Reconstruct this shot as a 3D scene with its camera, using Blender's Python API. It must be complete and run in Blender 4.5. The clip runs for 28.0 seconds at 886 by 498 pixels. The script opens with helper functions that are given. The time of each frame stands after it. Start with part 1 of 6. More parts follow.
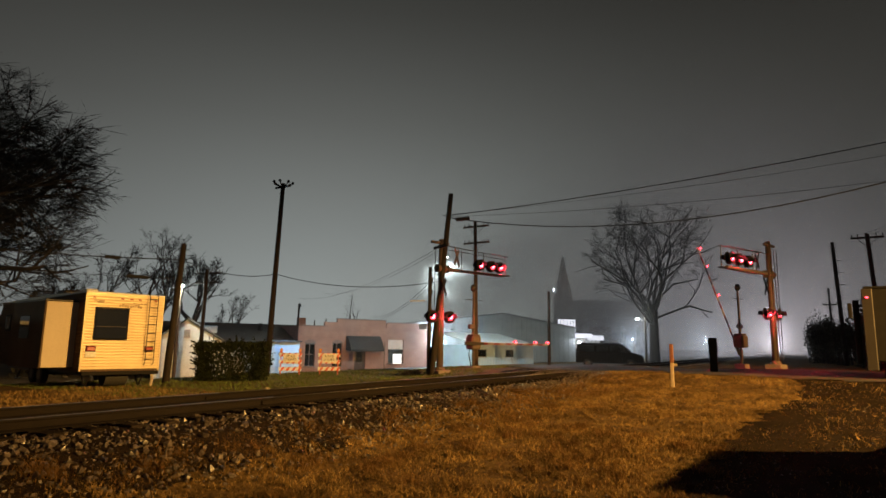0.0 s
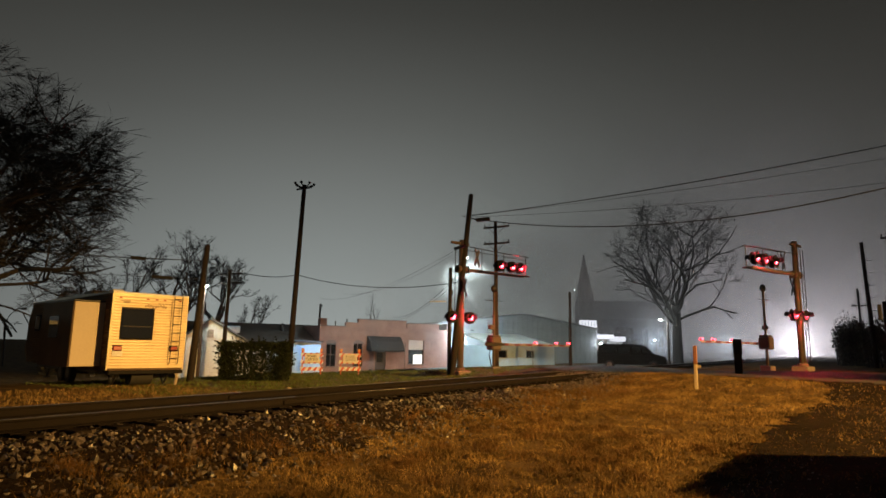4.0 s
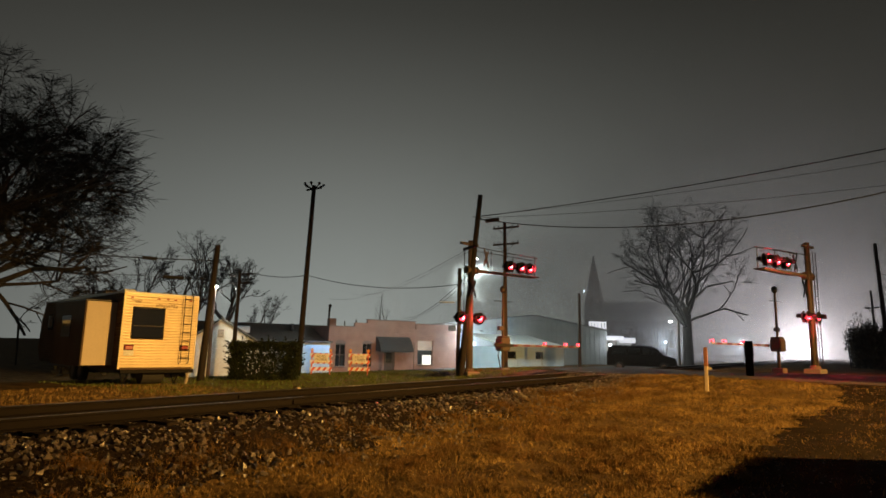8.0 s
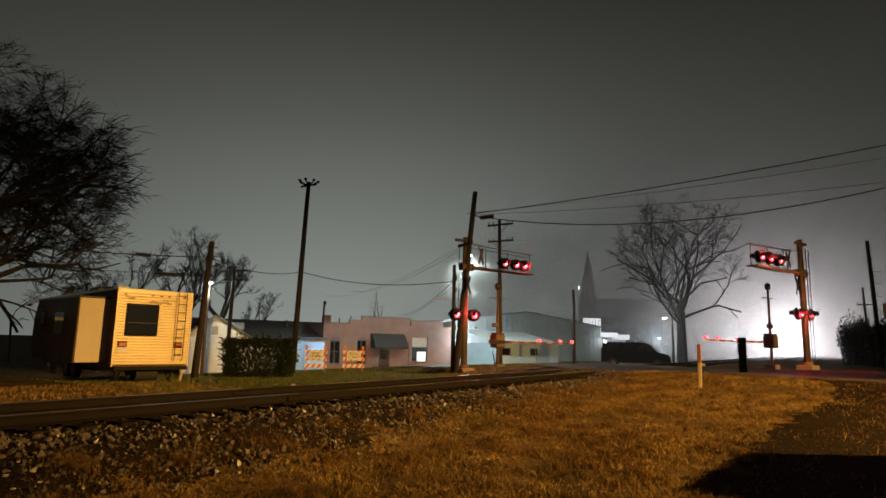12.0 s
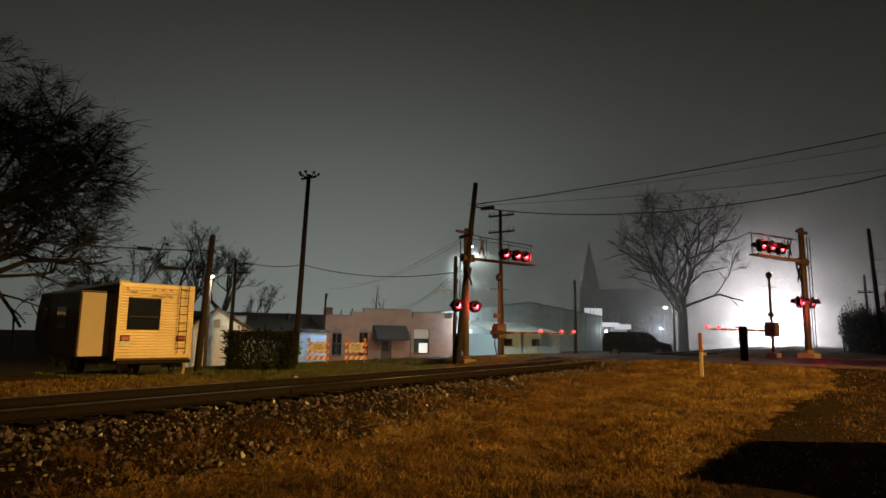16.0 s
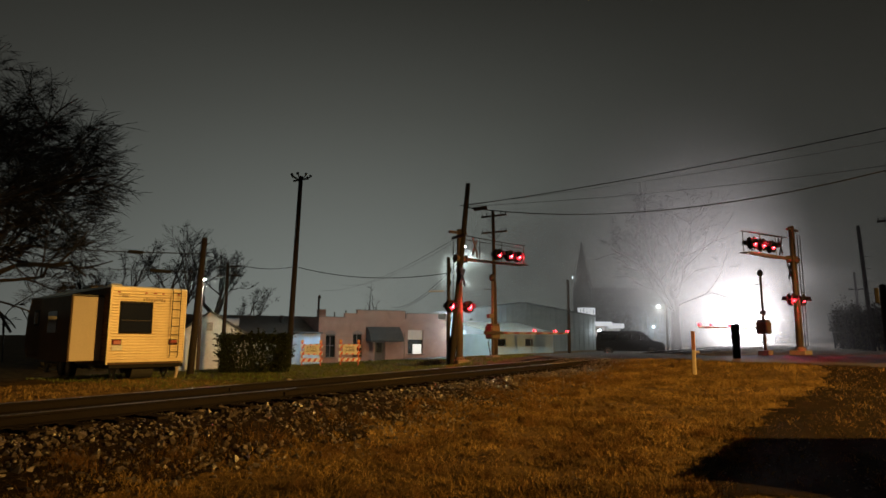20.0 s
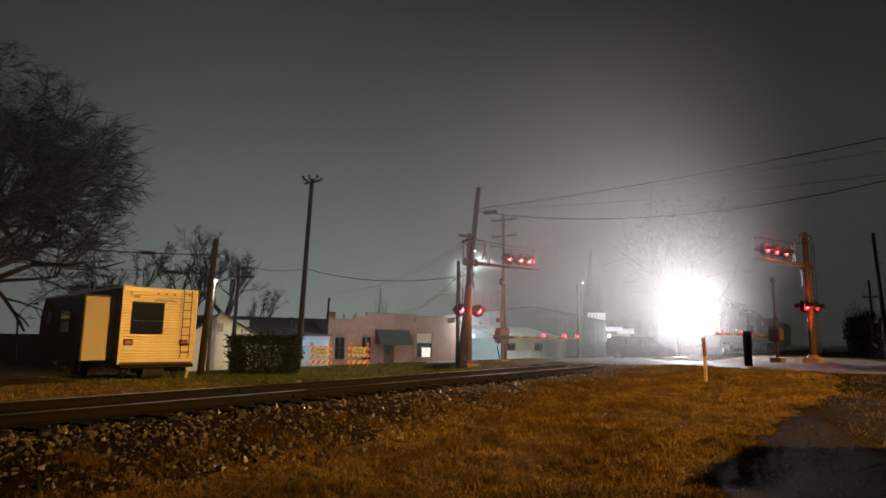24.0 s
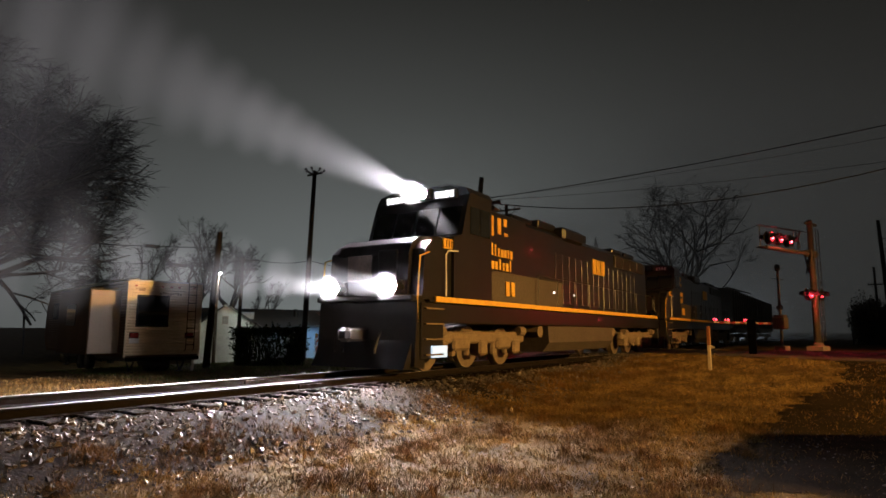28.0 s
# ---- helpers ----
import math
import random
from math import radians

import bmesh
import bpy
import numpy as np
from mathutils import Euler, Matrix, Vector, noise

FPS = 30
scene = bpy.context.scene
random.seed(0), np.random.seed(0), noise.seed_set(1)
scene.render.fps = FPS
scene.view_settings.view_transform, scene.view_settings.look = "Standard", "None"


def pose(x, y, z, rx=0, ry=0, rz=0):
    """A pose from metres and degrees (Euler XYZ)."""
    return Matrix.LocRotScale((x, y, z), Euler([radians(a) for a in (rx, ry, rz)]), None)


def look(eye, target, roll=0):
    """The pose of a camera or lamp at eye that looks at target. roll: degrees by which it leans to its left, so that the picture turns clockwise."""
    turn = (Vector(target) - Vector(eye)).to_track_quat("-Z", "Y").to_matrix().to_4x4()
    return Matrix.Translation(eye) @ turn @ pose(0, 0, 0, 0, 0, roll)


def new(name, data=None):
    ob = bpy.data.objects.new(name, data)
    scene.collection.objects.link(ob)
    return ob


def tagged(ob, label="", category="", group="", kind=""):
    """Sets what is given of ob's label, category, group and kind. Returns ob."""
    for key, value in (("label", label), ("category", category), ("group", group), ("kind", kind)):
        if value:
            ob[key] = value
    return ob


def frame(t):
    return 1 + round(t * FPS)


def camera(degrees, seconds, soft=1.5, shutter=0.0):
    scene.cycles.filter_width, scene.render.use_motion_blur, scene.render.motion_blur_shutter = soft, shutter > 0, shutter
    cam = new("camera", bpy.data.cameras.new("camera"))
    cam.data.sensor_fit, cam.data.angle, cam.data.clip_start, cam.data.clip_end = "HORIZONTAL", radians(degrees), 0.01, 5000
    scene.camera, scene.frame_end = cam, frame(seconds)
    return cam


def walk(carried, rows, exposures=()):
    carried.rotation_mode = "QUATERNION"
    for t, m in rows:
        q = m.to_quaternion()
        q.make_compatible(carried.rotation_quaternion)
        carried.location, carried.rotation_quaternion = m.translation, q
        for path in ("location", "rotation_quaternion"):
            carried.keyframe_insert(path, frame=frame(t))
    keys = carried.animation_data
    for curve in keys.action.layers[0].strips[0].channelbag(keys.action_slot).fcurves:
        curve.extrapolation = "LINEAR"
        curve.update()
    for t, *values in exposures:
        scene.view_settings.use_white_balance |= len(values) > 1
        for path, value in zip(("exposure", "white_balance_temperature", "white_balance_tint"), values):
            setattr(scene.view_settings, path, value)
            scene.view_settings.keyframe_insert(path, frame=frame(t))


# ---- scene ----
# ---- camera ----
cam = camera(72, 28.0, soft=1.6)
EYE = (0.0, 0.0, 1.6)
# seconds, heading, tilt, lean in degrees of a camera held in the hand
TURNS = [(0.0, -59.76, 9.08, -0.85),
         (0.5, -59.70, 9.00, -0.73),
         (1.0, -59.72, 9.01, -0.69),
         (1.5, -59.74, 9.07, -0.70),
         (2.0, -59.64, 9.13, -0.76),
         (2.5, -59.43, 9.17, -0.80),
         (3.0, -59.06, 9.13, -0.86),
         (3.5, -58.43, 9.09, -0.96),
         (5.5, -57.15, 9.24, -1.17),
         (6.0, -57.15, 9.24, -1.18),
         (6.5, -57.16, 9.23, -1.21),
         (7.0, -57.13, 9.21, -1.26),
         (7.5, -57.07, 9.18, -1.29),
         (8.0, -57.04, 9.15, -1.29),
         (8.5, -57.11, 9.11, -1.29),
         (9.0, -57.20, 9.09, -1.28),
         (9.5, -57.28, 9.05, -1.30),
         (10.0, -57.37, 9.01, -1.31),
         (10.5, -57.45, 8.96, -1.28),
         (11.0, -57.53, 8.90, -1.28),
         (11.5, -57.53, 8.86, -1.29),
         (12.0, -57.53, 8.86, -1.26),
         (12.5, -57.55, 8.90, -1.29),
         (14.5, -57.59, 8.67, -1.32),
         (15.0, -57.54, 8.44, -1.16),
         (15.5, -57.46, 8.22, -1.04),
         (16.0, -57.37, 8.05, -0.79),
         (16.5, -57.39, 7.95, -0.55),
         (17.0, -57.50, 7.92, -0.51),
         (17.5, -57.58, 7.92, -0.43),
         (18.0, -57.61, 7.93, -0.28),
         (18.5, -57.64, 7.94, -0.20),
         (19.0, -57.76, 7.98, -0.19),
         (19.5, -57.90, 8.03, -0.16),
         (20.0, -57.95, 8.13, -0.21),
         (20.5, -57.82, 8.33, -0.30),
         (21.0, -57.52, 8.58, -0.46),
         (21.5, -57.19, 8.79, -0.65),
         (23.5, -57.00, 8.69, -0.87),
         (24.0, -57.10, 8.45, -0.84),
         (24.5, -57.14, 8.15, -0.68),
         (25.0, -57.07, 7.85, -0.43),
         (25.5, -56.96, 7.62, -0.22),
         (26.0, -56.88, 7.49, -0.18),
         (26.5, -56.83, 7.47, -0.24),
         (27.0, -56.76, 7.53, -0.28),
         (27.5, -56.70, 7.58, -0.34),
         (28.0, -56.71, 7.59, -0.40)]
walk(cam, [(t, pose(*EYE, 90 + tilt, lean, turn)) for t, turn, tilt, lean in TURNS],
     exposures=[(0.0, 0.12, 6300, 10), (5.0, 0.1, 6300, 9), (8.0, -0.04, 6500, 8), (11.0, -0.12, 6500, 6), (15.0, -0.18, 6500, 5), (16.0, -0.55, 6500, 5), (17.0, -0.58, 6500, 5), (24.0, -0.6, 6500, 5), (26.0, -0.7, 6500, 6), (27.0, -0.8, 6450, 8), (28.0, -0.85, 6200, 11)])

# ---- world ----
world = bpy.data.worlds.new("night_fog_sky")
scene.world = world
world.use_nodes = True
wn, wl = world.node_tree.nodes, world.node_tree.links
wn.clear()
w_out, w_bg = wn.new("ShaderNodeOutputWorld"), wn.new("ShaderNodeBackground")
w_co, w_sep = wn.new("ShaderNodeTexCoord"), wn.new("ShaderNodeSeparateXYZ")
w_ramp, w_dot = wn.new("ShaderNodeValToRGB"), wn.new("ShaderNodeVectorMath")
w_pow, w_mul, w_add = wn.new("ShaderNodeMath"), wn.new("ShaderNodeMixRGB"), wn.new("ShaderNodeMixRGB")
wl.new(w_co.outputs["Generated"], w_sep.inputs[0])
wl.new(w_sep.outputs["Z"], w_ramp.inputs[0])
SKY = [(0.0, (0.130, 0.131, 0.128)), (0.1, (0.112, 0.113, 0.110)), (0.2, (0.090, 0.090, 0.087)), (0.35, (0.060, 0.0585, 0.0555)),
       (0.5, (0.037, 0.0355, 0.033)), (0.7, (0.020, 0.019, 0.0175)), (1.0, (0.012, 0.0115, 0.011))]
while len(w_ramp.color_ramp.elements) < len(SKY):
    w_ramp.color_ramp.elements.new(0.5)
for e, (p, c) in zip(w_ramp.color_ramp.elements, SKY):
    e.position, e.color = p, (*c, 1)
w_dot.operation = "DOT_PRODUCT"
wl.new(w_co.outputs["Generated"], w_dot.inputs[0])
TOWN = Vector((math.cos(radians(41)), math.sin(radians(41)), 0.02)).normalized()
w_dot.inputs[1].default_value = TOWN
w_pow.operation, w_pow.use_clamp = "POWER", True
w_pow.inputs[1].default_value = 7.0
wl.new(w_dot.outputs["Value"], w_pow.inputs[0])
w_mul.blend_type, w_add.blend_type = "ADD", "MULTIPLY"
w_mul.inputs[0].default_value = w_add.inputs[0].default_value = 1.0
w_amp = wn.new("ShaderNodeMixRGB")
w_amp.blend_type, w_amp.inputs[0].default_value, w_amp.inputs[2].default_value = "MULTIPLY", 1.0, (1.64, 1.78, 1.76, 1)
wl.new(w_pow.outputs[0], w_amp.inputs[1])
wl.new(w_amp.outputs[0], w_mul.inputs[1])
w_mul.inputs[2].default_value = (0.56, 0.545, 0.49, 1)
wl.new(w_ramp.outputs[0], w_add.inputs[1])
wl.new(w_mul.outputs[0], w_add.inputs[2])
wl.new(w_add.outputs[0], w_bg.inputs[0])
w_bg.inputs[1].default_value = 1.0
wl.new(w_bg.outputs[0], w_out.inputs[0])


def lamp(name, at, watts, color, radius=0.15, aim=None, cone=120, blend=0.6):
    data = bpy.data.lights.new(name, "SPOT" if aim else "POINT")
    data.energy, data.color, data.shadow_soft_size = watts, color, radius
    if aim:
        data.spot_size, data.spot_blend = radians(cone), blend
    ob = new(name, data)
    ob.matrix_world = (pose(*at) if aim[:2] == at[:2] else look(at, aim)) if aim else pose(*at)
    return ob


SODIUM = (1.0, 0.53, 0.12)
COOL = (0.72, 0.88, 1.0)
lamp("sodium_light", (15.0, -20.0, 8.2), 80000, SODIUM, 0.1, (19.5, 6.0, 0.0), 82, 0.7)
lamp("street_light_glow", (43.3, 25.0, 8.7), 6500, (0.80, 0.95, 0.90), 0.25, (43.3, 25.0, 0.0), 162, 0.35)
lamp("wall_light_glow", (53.6, 31.2, 2.6), 1500, COOL, 0.1)
lamp("yard_light_glow", (25.8, 35.0, 5.15), 900, (0.95, 1.0, 0.85), 0.15)
lamp("shop_light_glow", (68.6, 21.6, 2.4), 110, (0.85, 0.92, 1.0), 0.15)
lamp("blue_light_glow", (35.0, 33.5, 2.9), 350, (0.35, 0.62, 1.0), 0.15)
lamp("corner_light_glow", (60.7, 13.6, 4.2), 450, (0.95, 1.0, 0.92), 0.2)
lamp("far_light_glow", (95.0, 22.2, 3.0), 900, COOL, 0.2)
lamp("far_light_glow", (112.0, 14.0, 3.2), 900, COOL, 0.2)
lamp("carport_light_glow", (5.5, 37.0, 2.6), 260, (0.9, 1.0, 0.8), 0.15)

# ---- materials ----


def mat(name, base, dark=None, rough=0.7, metal=0.0, scale=6.0, fine=60.0, bump=0.15, stain=0.5, spec=0.5, coat=0.0, vary=0.0, stretch=(1, 1, 1), grain=0.22):
    """Base colour broken up by broad stains and fine grain, with relief from the grain."""
    m = bpy.data.materials.new(name)
    m.use_nodes = True
    n, l = m.node_tree.nodes, m.node_tree.links
    b = n["Principled BSDF"]
    dark = dark or tuple(c * 0.55 for c in base)
    co, mp = n.new("ShaderNodeTexCoord"), n.new("ShaderNodeMapping")
    mp.inputs["Scale"].default_value = stretch
    l.new(co.outputs["Object"], mp.inputs[0])
    n1, n2 = n.new("ShaderNodeTexNoise"), n.new("ShaderNodeTexNoise")
    n1.inputs["Scale"].default_value, n1.inputs["Detail"].default_value = scale, 5
    n2.inputs["Scale"].default_value, n2.inputs["Detail"].default_value = fine, 3
    l.new(mp.outputs[0], n1.inputs["Vector"])
    l.new(mp.outputs[0], n2.inputs["Vector"])
    r1 = n.new("ShaderNodeMapRange")
    r1.inputs["From Min"].default_value, r1.inputs["From Max"].default_value = 0.35, 0.7
    r1.inputs["To Max"].default_value = stain
    l.new(n1.outputs[0], r1.inputs[0])
    mx = n.new("ShaderNodeMixRGB")
    mx.inputs[1].default_value, mx.inputs[2].default_value = (*base, 1), (*dark, 1)
    l.new(r1.outputs[0], mx.inputs[0])
    r2 = n.new("ShaderNodeMapRange")
    r2.inputs["From Min"].default_value, r2.inputs["From Max"].default_value = 0.3, 0.7
    r2.inputs["To Min"].default_value, r2.inputs["To Max"].default_value = 1 - grain, 1 + grain
    l.new(n2.outputs[0], r2.inputs[0])
    mv = n.new("ShaderNodeMixRGB")
    mv.blend_type = "MULTIPLY"
    mv.inputs[0].default_value = 1.0
    l.new(mx.outputs[0], mv.inputs[1])
    l.new(r2.outputs[0], mv.inputs[2])
    out = mv.outputs[0]
    if vary:
        g = n.new("ShaderNodeNewGeometry")
        oi = n.new("ShaderNodeObjectInfo")
        ad = n.new("ShaderNodeMath")
        ad.operation = "ADD"
        fr = n.new("ShaderNodeMath")
        fr.operation = "FRACT"
        l.new(g.outputs["Random Per Island"], ad.inputs[0])
        l.new(oi.outputs["Random"], ad.inputs[1])
        l.new(ad.outputs[0], fr.inputs[0])
        r3 = n.new("ShaderNodeMapRange")
        r3.inputs["To Min"].default_value, r3.inputs["To Max"].default_value = 1 - vary, 1 + vary
        l.new(fr.outputs[0], r3.inputs[0])
        mw = n.new("ShaderNodeMixRGB")
        mw.blend_type = "MULTIPLY"
        mw.inputs[0].default_value = 1.0
        l.new(out, mw.inputs[1])
        l.new(r3.outputs[0], mw.inputs[2])
        out = mw.outputs[0]
    l.new(out, b.inputs["Base Color"])
    b.inputs["Roughness"].default_value, b.inputs["Metallic"].default_value = rough, metal
    b.inputs["Specular IOR Level"].default_value = spec
    b.inputs["Coat Weight"].default_value = coat
    if bump:
        bp = n.new("ShaderNodeBump")
        bp.inputs["Strength"].default_value, bp.inputs["Distance"].default_value = bump, 0.02
        l.new(n2.outputs[0], bp.inputs["Height"])
        l.new(bp.outputs[0], b.inputs["Normal"])
    return m


def glow(name, color, strength):
    m = bpy.data.materials.new(name)
    m.use_nodes = True
    b = m.node_tree.nodes["Principled BSDF"]
    b.inputs["Base Color"].default_value = (*[min(1, c * 0.5) for c in color], 1)
    b.inputs["Emission Color"].default_value, b.inputs["Emission Strength"].default_value = (*color, 1), strength
    return m


def glass(name, tint, rough=0.05):
    m = mat(name, tint, rough=rough, bump=0, stain=0.2, spec=0.9)
    return m


